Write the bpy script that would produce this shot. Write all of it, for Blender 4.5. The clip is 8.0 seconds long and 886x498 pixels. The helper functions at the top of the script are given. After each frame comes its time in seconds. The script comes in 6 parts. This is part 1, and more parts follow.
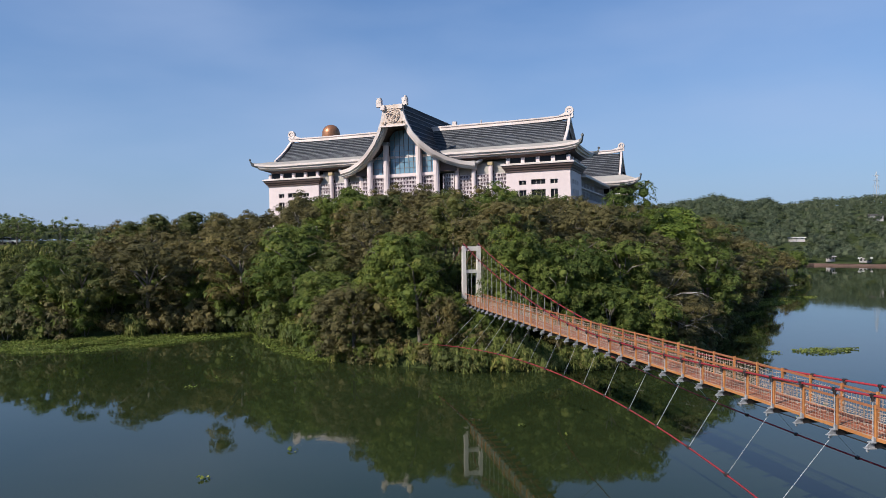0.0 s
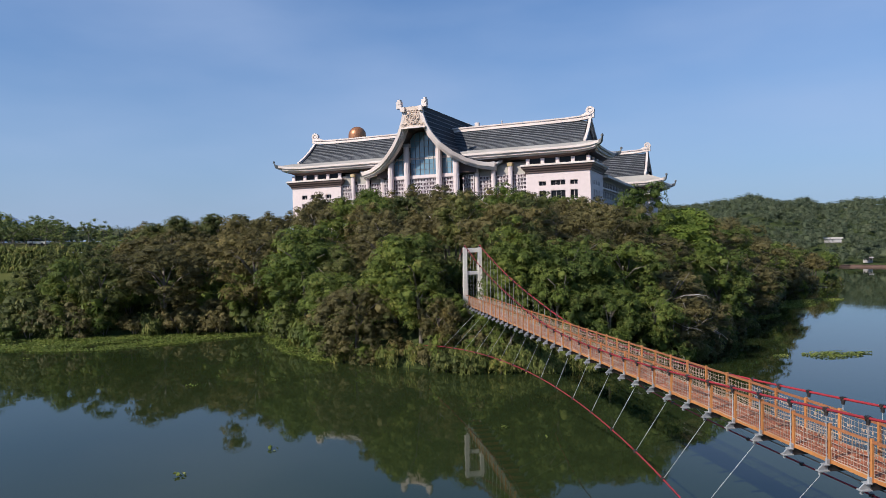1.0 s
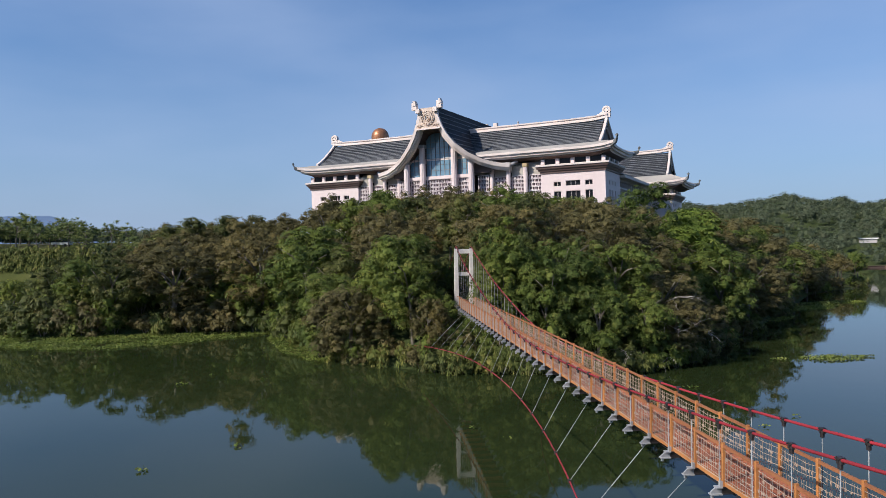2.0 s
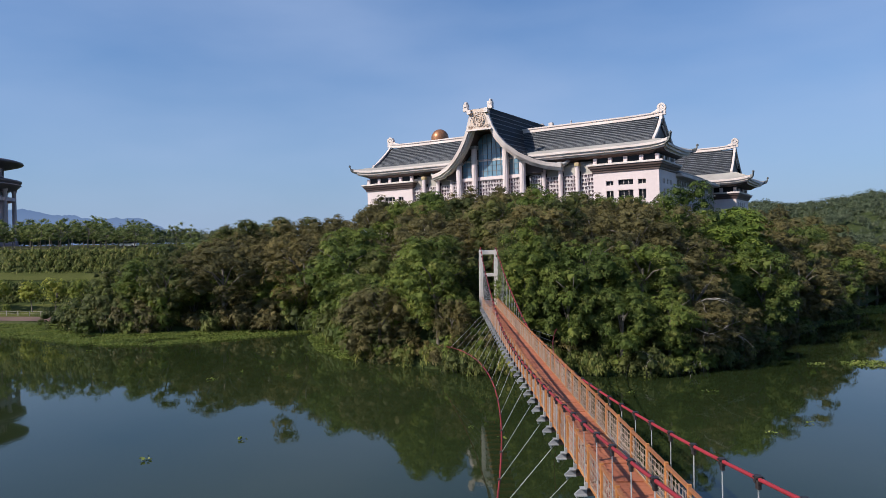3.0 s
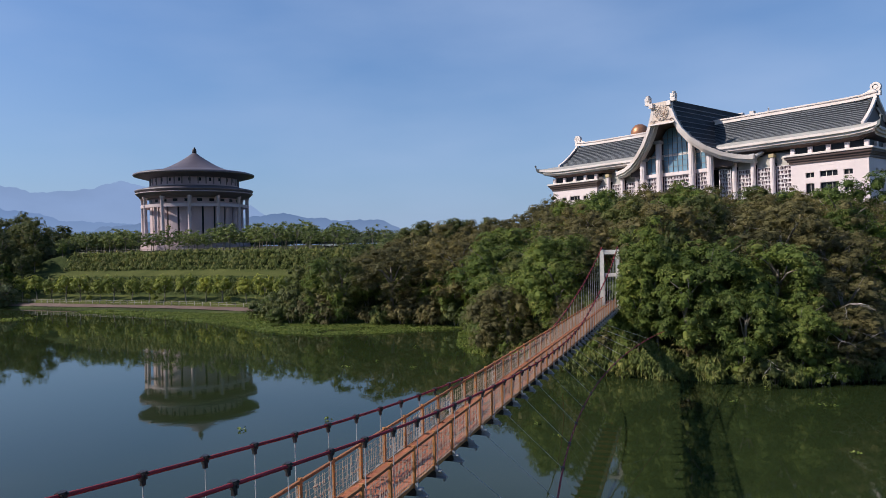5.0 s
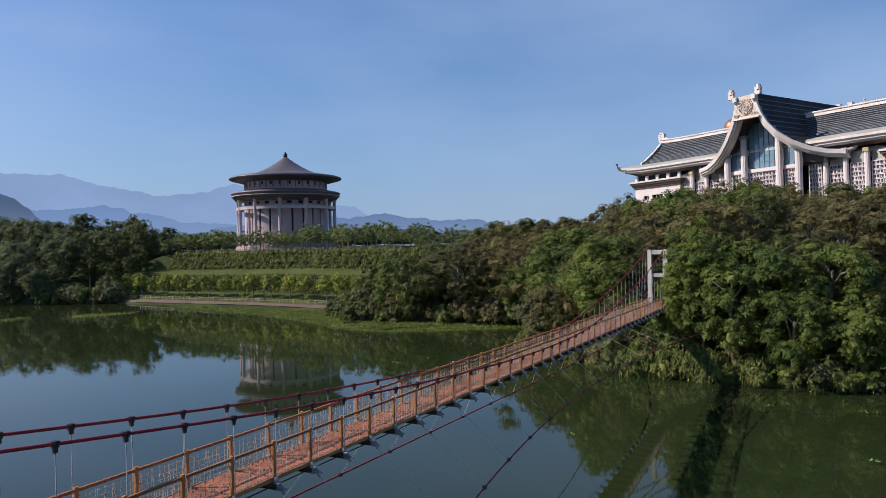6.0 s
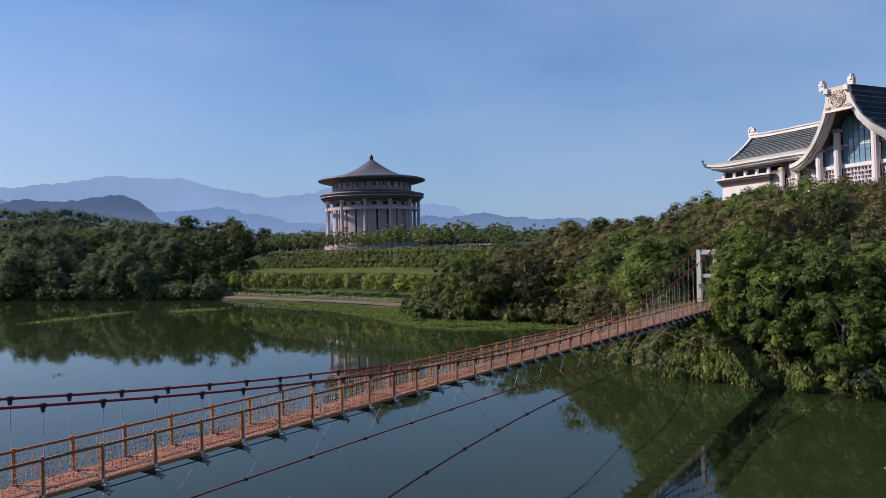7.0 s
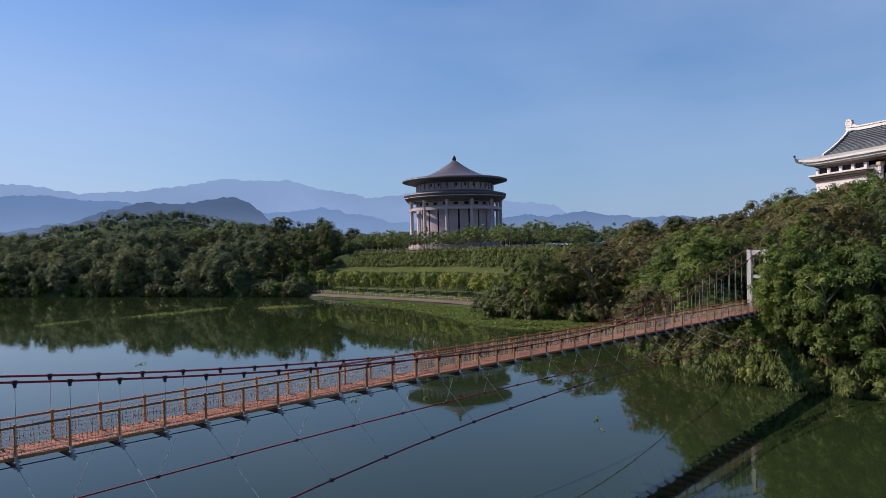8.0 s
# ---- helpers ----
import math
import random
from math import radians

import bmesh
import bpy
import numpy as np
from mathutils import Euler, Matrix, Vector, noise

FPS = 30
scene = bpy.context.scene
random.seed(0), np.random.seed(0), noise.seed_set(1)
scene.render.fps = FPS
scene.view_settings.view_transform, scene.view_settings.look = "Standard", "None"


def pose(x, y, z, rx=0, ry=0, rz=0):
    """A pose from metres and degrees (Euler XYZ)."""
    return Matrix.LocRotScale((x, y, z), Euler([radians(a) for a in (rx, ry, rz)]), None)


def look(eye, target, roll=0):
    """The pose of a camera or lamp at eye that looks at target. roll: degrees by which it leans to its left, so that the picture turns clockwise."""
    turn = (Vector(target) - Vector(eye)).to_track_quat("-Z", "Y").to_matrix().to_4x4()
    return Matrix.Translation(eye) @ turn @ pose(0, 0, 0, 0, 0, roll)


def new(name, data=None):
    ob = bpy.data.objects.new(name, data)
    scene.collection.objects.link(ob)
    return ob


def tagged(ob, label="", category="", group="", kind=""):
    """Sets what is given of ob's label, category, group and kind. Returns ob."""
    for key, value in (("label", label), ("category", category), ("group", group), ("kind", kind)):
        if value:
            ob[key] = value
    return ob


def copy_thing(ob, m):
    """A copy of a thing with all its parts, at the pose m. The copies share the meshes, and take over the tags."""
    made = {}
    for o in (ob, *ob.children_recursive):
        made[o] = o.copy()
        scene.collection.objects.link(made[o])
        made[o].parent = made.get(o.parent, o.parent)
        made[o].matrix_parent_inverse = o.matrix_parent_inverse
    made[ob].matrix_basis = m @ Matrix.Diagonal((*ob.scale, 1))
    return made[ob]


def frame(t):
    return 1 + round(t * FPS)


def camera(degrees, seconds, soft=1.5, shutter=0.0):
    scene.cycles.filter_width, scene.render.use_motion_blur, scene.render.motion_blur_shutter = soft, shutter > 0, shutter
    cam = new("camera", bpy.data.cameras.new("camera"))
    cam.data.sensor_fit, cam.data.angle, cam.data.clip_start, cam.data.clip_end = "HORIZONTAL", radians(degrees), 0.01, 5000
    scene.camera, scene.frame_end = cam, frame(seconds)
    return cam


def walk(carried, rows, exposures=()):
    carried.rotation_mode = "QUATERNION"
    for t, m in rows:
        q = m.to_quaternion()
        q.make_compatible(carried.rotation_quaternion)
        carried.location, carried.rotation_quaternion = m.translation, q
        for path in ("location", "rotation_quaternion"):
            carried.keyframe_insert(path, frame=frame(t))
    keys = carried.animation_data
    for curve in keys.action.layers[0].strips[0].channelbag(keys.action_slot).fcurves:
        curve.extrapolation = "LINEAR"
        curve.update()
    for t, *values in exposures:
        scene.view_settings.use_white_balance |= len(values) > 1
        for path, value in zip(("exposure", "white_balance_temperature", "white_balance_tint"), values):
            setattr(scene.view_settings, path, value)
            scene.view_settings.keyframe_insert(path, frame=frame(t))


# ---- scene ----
cam = camera(63.0, 8.0, 0.8)
METRES, EYE, TILT, LEAN, TURN = 50.0, 14.95, -1.68, -0.55, -11.9
ROWS = [
    (0.0, 0.0, 0.0, 0.0, 0.02, 0.85, 1.23),
    (0.5, 0.0383, -0.003, 0.0004, 1.43, 0.9, 1.21),
    (1.0, 0.0834, -0.0054, 0.0003, 2.82, 0.96, 1.19),
    (1.5, 0.1347, -0.0064, 0.0002, 4.28, 1.0, 1.17),
    (3.0, 0.3107, -0.0057, -0.0006, 11.41, 1.17, 1.09),
    (3.5, 0.3752, -0.0025, -0.0, 17.05, 1.22, 1.04),
    (4.0, 0.4415, 0.0052, -0.0014, 21.26, 1.29, 0.96),
    (4.5, 0.5088, 0.0155, -0.0019, 25.31, 1.32, 0.9),
    (6.0, 0.7103, 0.0693, -0.0036, 37.33, 1.42, 0.71),
    (6.5, 0.7759, 0.0941, -0.0035, 41.32, 1.42, 0.64),
    (7.0, 0.8403, 0.1225, -0.0036, 45.31, 1.43, 0.54),
    (7.5, 0.903, 0.1543, -0.0032, 49.24, 1.42, 0.47),
    (8.0, 0.9638, 0.1894, -0.0029, 53.22, 1.42, 0.39),
]
walk(cam, [(t, pose(0, 0, EYE, TILT, LEAN, TURN) @ pose(METRES * x, METRES * y, METRES * z, 90 + pitch, roll, yaw)) for t, x, y, z, yaw, pitch, roll in ROWS])

# ---- light ----
SUN_EL, SUN_AZ = 37.0, 247.0          # degrees; azimuth clockwise from +y
sun_dir = Vector((math.sin(radians(SUN_AZ)) * math.cos(radians(SUN_EL)), math.cos(radians(SUN_AZ)) * math.cos(radians(SUN_EL)), math.sin(radians(SUN_EL))))
world = bpy.data.worlds.new("sky")
scene.world = world
world.use_nodes = True
wn, wl = world.node_tree.nodes, world.node_tree.links
sky = wn.new("ShaderNodeTexSky")
sky.sky_type, sky.sun_disc = "NISHITA", False
sky.sun_elevation, sky.sun_rotation = radians(SUN_EL), radians(SUN_AZ)
sky.air_density, sky.dust_density, sky.ozone_density = 1.15, 0.35, 5.0
wn["Background"].inputs["Strength"].default_value = 0.095
# thin high cloud, drawn out along the horizon
wc = wn.new("ShaderNodeTexCoord")
wm = wn.new("ShaderNodeMapping")
wm.inputs["Scale"].default_value, wm.inputs["Rotation"].default_value = (1.3, 1.3, 4.2), (0.22, 0.14, 0.4)
wt = wn.new("ShaderNodeTexNoise")
wt.inputs["Scale"].default_value, wt.inputs["Detail"].default_value, wt.inputs["Roughness"].default_value = 1.35, 6.0, 0.46
wr = wn.new("ShaderNodeValToRGB")
wr.color_ramp.elements[0].position, wr.color_ramp.elements[0].color = 0.43, (0, 0, 0, 1)
wr.color_ramp.elements[1].position, wr.color_ramp.elements[1].color = 0.74, (0.5, 0.5, 0.5, 1)
wx = wn.new("ShaderNodeMix")
wx.data_type = "RGBA"
wx.inputs[7].default_value = (4.3, 5.6, 8.3, 1)
wl.new(wc.outputs["Generated"], wm.inputs["Vector"]), wl.new(wm.outputs[0], wt.inputs["Vector"]), wl.new(wt.outputs["Fac"], wr.inputs[0])
wb = wn.new("ShaderNodeMix")
wb.data_type, wb.blend_type = "RGBA", "MULTIPLY"
wb.inputs[0].default_value, wb.inputs[7].default_value = 1.0, (0.62, 0.955, 1.28, 1)
ws = wn.new("ShaderNodeSeparateXYZ")
wh = wn.new("ShaderNodeValToRGB")
for k, (p, c) in enumerate(((0.0, 0.85), (0.10, 0.52), (0.42, 0.0))):
    e = wh.color_ramp.elements[k] if k < 2 else wh.color_ramp.elements.new(p)
    e.position, e.color = p, (c, c, c, 1)
wz = wn.new("ShaderNodeMix")
wz.data_type = "RGBA"
wg = wn.new("ShaderNodeVectorMath")
wg.operation = "DOT_PRODUCT"
wg.inputs[1].default_value = sun_dir
wv = wn.new("ShaderNodeMapRange")
wv.inputs["From Min"].default_value, wv.inputs["From Max"].default_value = 0.22, 0.85
wv.interpolation_type = "SMOOTHSTEP"
wo = wn.new("ShaderNodeMix")
wo.data_type = "RGBA"
wo.inputs[6].default_value, wo.inputs[7].default_value = (3.4, 4.4, 6.6, 1), (6.4, 6.5, 8.3, 1)
wl.new(wc.outputs["Generated"], wg.inputs[0]), wl.new(wg.outputs["Value"], wv.inputs["Value"])
wl.new(wv.outputs[0], wo.inputs[0]), wl.new(wo.outputs[2], wz.inputs[7])
wl.new(sky.outputs[0], wb.inputs[6]), wl.new(wc.outputs["Generated"], ws.inputs[0]), wl.new(ws.outputs["Z"], wh.inputs[0])
wl.new(wh.outputs[0], wz.inputs[0]), wl.new(wb.outputs[2], wz.inputs[6])
wl.new(wr.outputs[0], wx.inputs[0]), wl.new(wz.outputs[2], wx.inputs[6])
wl.new(wx.outputs[2], wn["Background"].inputs[0])
sun = new("sun", bpy.data.lights.new("sun", "SUN"))
sun.data.energy, sun.data.angle, sun.data.color = 5.5, radians(0.53), (1.0, 0.93, 0.85)
sun.matrix_world = look(sun_dir * 500, (0, 0, 0))
scene.view_settings.exposure = 0.0


# ---- materials ----
def material(name, rough=0.7, metal=0.0):
    m = bpy.data.materials.new(name)
    m.use_nodes = True
    b = m.node_tree.nodes["Principled BSDF"]
    b.inputs["Roughness"].default_value, b.inputs["Metallic"].default_value = rough, metal
    return m, m.node_tree.nodes, m.node_tree.links, b


def ramp(nodes, links, source, stops):
    r = nodes.new("ShaderNodeValToRGB")
    while len(r.color_ramp.elements) < len(stops):
        r.color_ramp.elements.new(0.5)
    for e, (p, c) in zip(r.color_ramp.elements, stops):
        e.position, e.color = p, (*c, 1)
    links.new(source, r.inputs[0])
    return r.outputs[0]


def mix(nodes, links, a, b, fac, blend="MIX"):
    n = nodes.new("ShaderNodeMix")
    n.data_type, n.blend_type = "RGBA", blend
    for sock, v in ((n.inputs[0], fac), (n.inputs[6], a), (n.inputs[7], b)):
        if isinstance(v, tuple):
            sock.default_value = (*v, 1)
        elif isinstance(v, (int, float)):
            sock.default_value = v
        else:
            links.new(v, sock)
    return n.outputs[2]


def noise_tex(nodes, links, scale, detail=4.0, stretch=None, world_space=True):
    n = nodes.new("ShaderNodeTexNoise")
    n.inputs["Scale"].default_value, n.inputs["Detail"].default_value = scale, detail
    if world_space:
        src = nodes.new("ShaderNodeNewGeometry").outputs["Position"]
    else:
        src = nodes.new("ShaderNodeTexCoord").outputs["Object"]
    if stretch:
        mp = nodes.new("ShaderNodeMapping")
        mp.inputs["Scale"].default_value = stretch
        links.new(src, mp.inputs["Vector"])
        src = mp.outputs["Vector"]
    links.new(src, n.inputs["Vector"])
    return n.outputs["Fac"]


def bump(nodes, links, b, height, strength=0.3, distance=0.05):
    n = nodes.new("ShaderNodeBump")
    n.inputs["Strength"].default_value, n.inputs["Distance"].default_value = strength, distance
    links.new(height, n.inputs["Height"])
    links.new(n.outputs[0], b.inputs["Normal"])


def surface(name, dark, light, rough=0.7, metal=0.0, coarse=0.3, fine=6.0, relief=0.25, vary=0.12, streak=False, grain=0.14):
    """Two scales of variation, with a slight shift from piece to piece."""
    m, n, l, b = material(name, rough, metal)
    a = noise_tex(n, l, coarse, 3.0, (1, 1, 0.25) if streak else None)
    f = noise_tex(n, l, fine, 5.0)
    c1 = ramp(n, l, a, [(0.3, dark), (0.7, light)])
    g = ramp(n, l, f, [(0.25, (1 - grain,) * 3), (0.75, (1 + grain * 0.6,) * 3)])
    c2 = mix(n, l, c1, g, 1.0, "MULTIPLY")
    info = n.new("ShaderNodeObjectInfo")
    v = ramp(n, l, info.outputs["Random"], [(0.0, (1 - vary,) * 3), (1.0, (1 + vary,) * 3)])
    l.new(mix(n, l, c2, v, 1.0, "MULTIPLY"), b.inputs["Base Color"])
    bump(n, l, b, f, relief, 0.03)
    return m


def foliage(name, dark, light, dry, sheen=0.62):
    """Leaves: colour by tree, by clump of leaves and by leaf; some light passes through."""
    m, n, l, b = material(name, sheen)
    isl = n.new("ShaderNodeNewGeometry").outputs["Random Per Island"]
    info = n.new("ShaderNodeObjectInfo").outputs["Random"]
    base = ramp(n, l, isl, [(0.0, dark), (0.75, light), (1.0, dry)])
    tone = ramp(n, l, info, [(0.0, (0.78, 0.82, 0.78)), (0.5, (1.0, 1.0, 1.0)), (1.0, (1.18, 1.12, 1.0))])
    patch = ramp(n, l, noise_tex(n, l, 0.22, 2.0), [(0.3, (0.75, 0.78, 0.75)), (0.7, (1.2, 1.16, 1.0))])
    col = mix(n, l, mix(n, l, base, tone, 1.0, "MULTIPLY"), patch, 1.0, "MULTIPLY")
    l.new(col, b.inputs["Base Color"])
    b.inputs["Specular IOR Level"].default_value = 0.18
    t = n.new("ShaderNodeBsdfTranslucent")
    l.new(mix(n, l, col, (1.0, 1.0, 0.55), 0.35, "MULTIPLY"), t.inputs["Color"])
    s = n.new("ShaderNodeMixShader")
    s.inputs[0].default_value = 0.30
    l.new(b.outputs[0], s.inputs[1]), l.new(t.outputs[0], s.inputs[2])
    l.new(s.outputs[0], n["Material Output"].inputs["Surface"])
    return m


LEAF_GREEN = foliage("leaf_green", (0.060, 0.088, 0.022), (0.138, 0.180, 0.040), (0.192, 0.205, 0.060))
LEAF_DARK = foliage("leaf_dark", (0.050, 0.064, 0.022), (0.110, 0.125, 0.042), (0.165, 0.158, 0.063))
LEAF_OLIVE = foliage("leaf_olive", (0.084, 0.074, 0.032), (0.166, 0.142, 0.063), (0.190, 0.158, 0.075), 0.6)
LEAF_LIME = foliage("leaf_lime", (0.078, 0.118, 0.018), (0.172, 0.228, 0.040), (0.235, 0.260, 0.065))
LEAF_HEDGE = foliage("leaf_hedge", (0.075, 0.102, 0.028), (0.192, 0.212, 0.064), (0.270, 0.245, 0.095))
# leaves of the distant woods, with bluish haze painted into the green
LEAF_FAR_HAZE = foliage("leaf_far_haze", (0.068, 0.090, 0.060), (0.120, 0.146, 0.094), (0.145, 0.158, 0.106), 0.8)
LEAF_FLOAT = foliage("leaf_float", (0.098, 0.135, 0.026), (0.21, 0.255, 0.063), (0.27, 0.27, 0.095))
LEAF_PARK = foliage("leaf_park", (0.092, 0.120, 0.044), (0.200, 0.240, 0.088), (0.250, 0.262, 0.110))
LEAF_ROW = foliage("leaf_row", (0.130, 0.160, 0.028), (0.290, 0.315, 0.068), (0.345, 0.335, 0.10))
# western wood: paler, greyer green that has the haze mixed into it
LEAF_WEST_HAZE = foliage("leaf_west_haze", (0.086, 0.104, 0.056), (0.172, 0.194, 0.100), (0.205, 0.215, 0.115), 0.75)
BARK = surface("bark", (0.10, 0.08, 0.06), (0.24, 0.21, 0.17), 0.9, 0, 0.8, 7, 0.6)
BARE_WOOD = surface("bare_wood", (0.30, 0.26, 0.22), (0.44, 0.40, 0.35), 0.85, 0, 0.8, 7, 0.4)


def water_material():
    m, n, l, b = material("lake_water", 0.03)
    c = ramp(n, l, noise_tex(n, l, 0.02, 3.0), [(0.3, (0.016, 0.025, 0.008)), (0.7, (0.024, 0.034, 0.012))])
    l.new(c, b.inputs["Base Color"])
    b.inputs["IOR"].default_value = 1.33
    r = n.new("ShaderNodeMath")
    r.operation = "ADD"
    l.new(noise_tex(n, l, 0.9, 3.0, (1.0, 0.6, 1.0)), r.inputs[0])
    l.new(noise_tex(n, l, 0.16, 2.0), r.inputs[1])
    bump(n, l, b, r.outputs[0], 0.05, 0.06)
    return m


def ground_material():
    m, n, l, b = material("ground", 0.95)
    b.inputs["Specular IOR Level"].default_value = 0.08
    a = noise_tex(n, l, 0.06, 5.0)
    f = noise_tex(n, l, 1.6, 6.0)
    c = ramp(n, l, a, [(0.25, (0.028, 0.037, 0.014)), (0.55, (0.055, 0.072, 0.024)), (0.8, (0.09, 0.094, 0.04))])
    g = ramp(n, l, f, [(0.25, (0.65, 0.65, 0.65)), (0.75, (1.2, 1.2, 1.15))])
    l.new(mix(n, l, c, g, 1.0, "MULTIPLY"), b.inputs["Base Color"])
    bump(n, l, b, f, 0.8, 0.3)
    return m


def lawn_material():
    m, n, l, b = material("lawn", 0.95)
    b.inputs["Specular IOR Level"].default_value = 0.08
    a = noise_tex(n, l, 0.12, 4.0)
    f = noise_tex(n, l, 3.0, 6.0)
    c = ramp(n, l, a, [(0.3, (0.062, 0.074, 0.020)), (0.7, (0.108, 0.114, 0.034))])
    g = ramp(n, l, f, [(0.25, (0.7, 0.7, 0.7)), (0.75, (1.2, 1.2, 1.15))])
    l.new(mix(n, l, c, g, 1.0, "MULTIPLY"), b.inputs["Base Color"])
    bump(n, l, b, f, 0.8, 0.15)
    return m


WATER, GROUND, LAWN = water_material(), ground_material(), lawn_material()
ORANGE = surface("orange_paint", (0.36, 0.138, 0.040), (0.48, 0.200, 0.060), 0.65, 0, 0.5, 9, 0.1)
PLANK = surface("red_plank", (0.33, 0.098, 0.044), (0.46, 0.152, 0.068), 0.75, 0, 0.7, 8, 0.4, 0.10)
# the posts' orange, darkened in colour for the rails' shaded side
HANDRAIL = surface("shaded_orange", (0.27, 0.098, 0.038), (0.36, 0.140, 0.054), 0.8, 0, 0.5, 9, 0.1)
BEAM_STEEL = surface("pale_grey_steel", (0.24, 0.245, 0.255), (0.36, 0.365, 0.375), 0.6, 0.1, 0.8, 10, 0.1)
GUY_CABLE = surface("dark_red_wire", (0.20, 0.014, 0.018), (0.30, 0.022, 0.028), 0.6, 0, 0.6, 10, 0.1)
RED_CABLE = surface("red_sheath", (0.23, 0.012, 0.020), (0.33, 0.020, 0.030), 0.75, 0, 0.6, 10, 0.1)
STEEL = surface("galvanised_steel", (0.34, 0.34, 0.34), (0.46, 0.46, 0.46), 0.6, 0.1, 0.8, 10, 0.1)
DARK_STEEL = surface("dark_steel", (0.03, 0.025, 0.025), (0.06, 0.05, 0.05), 0.5, 0.4, 0.8, 10, 0.1)
NET = surface("net_cord", (0.32, 0.225, 0.16), (0.48, 0.37, 0.29), 0.8, 0, 0.8, 10, 0.1)
CONCRETE = surface("white_concrete", (0.47, 0.43, 0.385), (0.70, 0.655, 0.60), 0.8, 0, 0.5, 5, 0.25, 0.05, True)
STONE = surface("pale_stone", (0.68, 0.56, 0.54), (0.74, 0.615, 0.595), 0.7, 0, 0.12, 1.2, 0.05, 0.03, True, grain=0.05)
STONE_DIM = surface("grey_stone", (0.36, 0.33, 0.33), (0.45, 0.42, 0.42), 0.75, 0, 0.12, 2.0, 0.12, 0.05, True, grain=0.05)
TRIM = surface("cream_trim", (0.60, 0.505, 0.455), (0.73, 0.63, 0.58), 0.6, 0, 0.2, 2.5, 0.12, 0.04, True, grain=0.05)
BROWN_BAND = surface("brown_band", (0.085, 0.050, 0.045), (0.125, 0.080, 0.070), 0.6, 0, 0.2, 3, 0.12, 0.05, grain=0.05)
ROOF = surface("dark_tile", (0.017, 0.019, 0.023), (0.032, 0.035, 0.042), 0.6, 0, 0.25, 3.5, 0.2, 0.12)
ROOF_RIB = surface("roof_rib", (0.15, 0.155, 0.165), (0.23, 0.235, 0.245), 0.5, 0, 0.3, 3, 0.1)
ROOF_BROWN = surface("brown_tile", (0.078, 0.058, 0.054), (0.118, 0.09, 0.084), 0.6, 0, 0.2, 2.5, 0.2, 0.05, grain=0.05)
HALL_ROOF = surface("hall_roof_metal", (0.098, 0.076, 0.086), (0.142, 0.112, 0.124), 0.5, 0, 0.2, 2.5, 0.2, 0.05, grain=0.05)
COPPER = surface("copper", (0.36, 0.155, 0.075), (0.47, 0.215, 0.11), 0.42, 0.55, 0.3, 3, 0.1)
GOLD = surface("gold_paint", (0.42, 0.31, 0.15), (0.50, 0.38, 0.21), 0.5, 0.1, 0.4, 4, 0.1)
HAZE_STONE = surface("rotunda_stone", (0.39, 0.285, 0.29), (0.52, 0.39, 0.39), 0.8, 0, 0.15, 2, 0.15, 0.06, True, grain=0.05)
COL_STONE = surface("column_stone", (0.42, 0.325, 0.325), (0.53, 0.42, 0.415), 0.75, 0, 0.2, 2, 0.15, 0.05, True, grain=0.05)
PANEL = surface("carved_panel", (0.56, 0.44, 0.36), (0.68, 0.55, 0.46), 0.75, 0, 0.5, 4, 0.3, 0.04, grain=0.08)
HORN = surface("horn_stone", (0.115, 0.12, 0.12), (0.20, 0.205, 0.20), 0.7, 0, 0.4, 4, 0.2)
SKIRT = surface("tan_tile", (0.34, 0.305, 0.265), (0.44, 0.40, 0.35), 0.6, 0, 0.25, 2.5, 0.15, 0.04, grain=0.05)
ASPHALT = surface("path_paving", (0.115, 0.066, 0.052), (0.165, 0.105, 0.085), 0.9, 0, 0.15, 3, 0.3)


ROOF.node_tree.nodes["Principled BSDF"].inputs["Specular IOR Level"].default_value = 0.15
ROOF_RIB.node_tree.nodes["Principled BSDF"].inputs["Specular IOR Level"].default_value = 0.3
LATTICE = surface("lattice_stone", (0.62, 0.53, 0.53), (0.74, 0.65, 0.64), 0.7, 0, 0.3, 3, 0.05, 0.04, grain=0.05)
SCREEN_BACK = surface("purple_brown_panel", (0.13, 0.085, 0.10), (0.20, 0.14, 0.155), 0.35, 0, 0.4, 3, 0.05, 0.05, grain=0.05)


def glass(name, tint, rough=0.06, shine=0.9):
    m, n, l, b = material(name, rough)
    b.inputs["Base Color"].default_value = (*tint, 1)
    b.inputs["Specular IOR Level"].default_value = shine
    bump(n, l, b, noise_tex(n, l, 0.5, 2.0), 0.03, 0.05)
    return m


GLASS_BLUE = glass("blue_glass", (0.145, 0.255, 0.33))
GLASS_DARK = glass("dark_glass", (0.014, 0.016, 0.020), 0.3, 0.12)


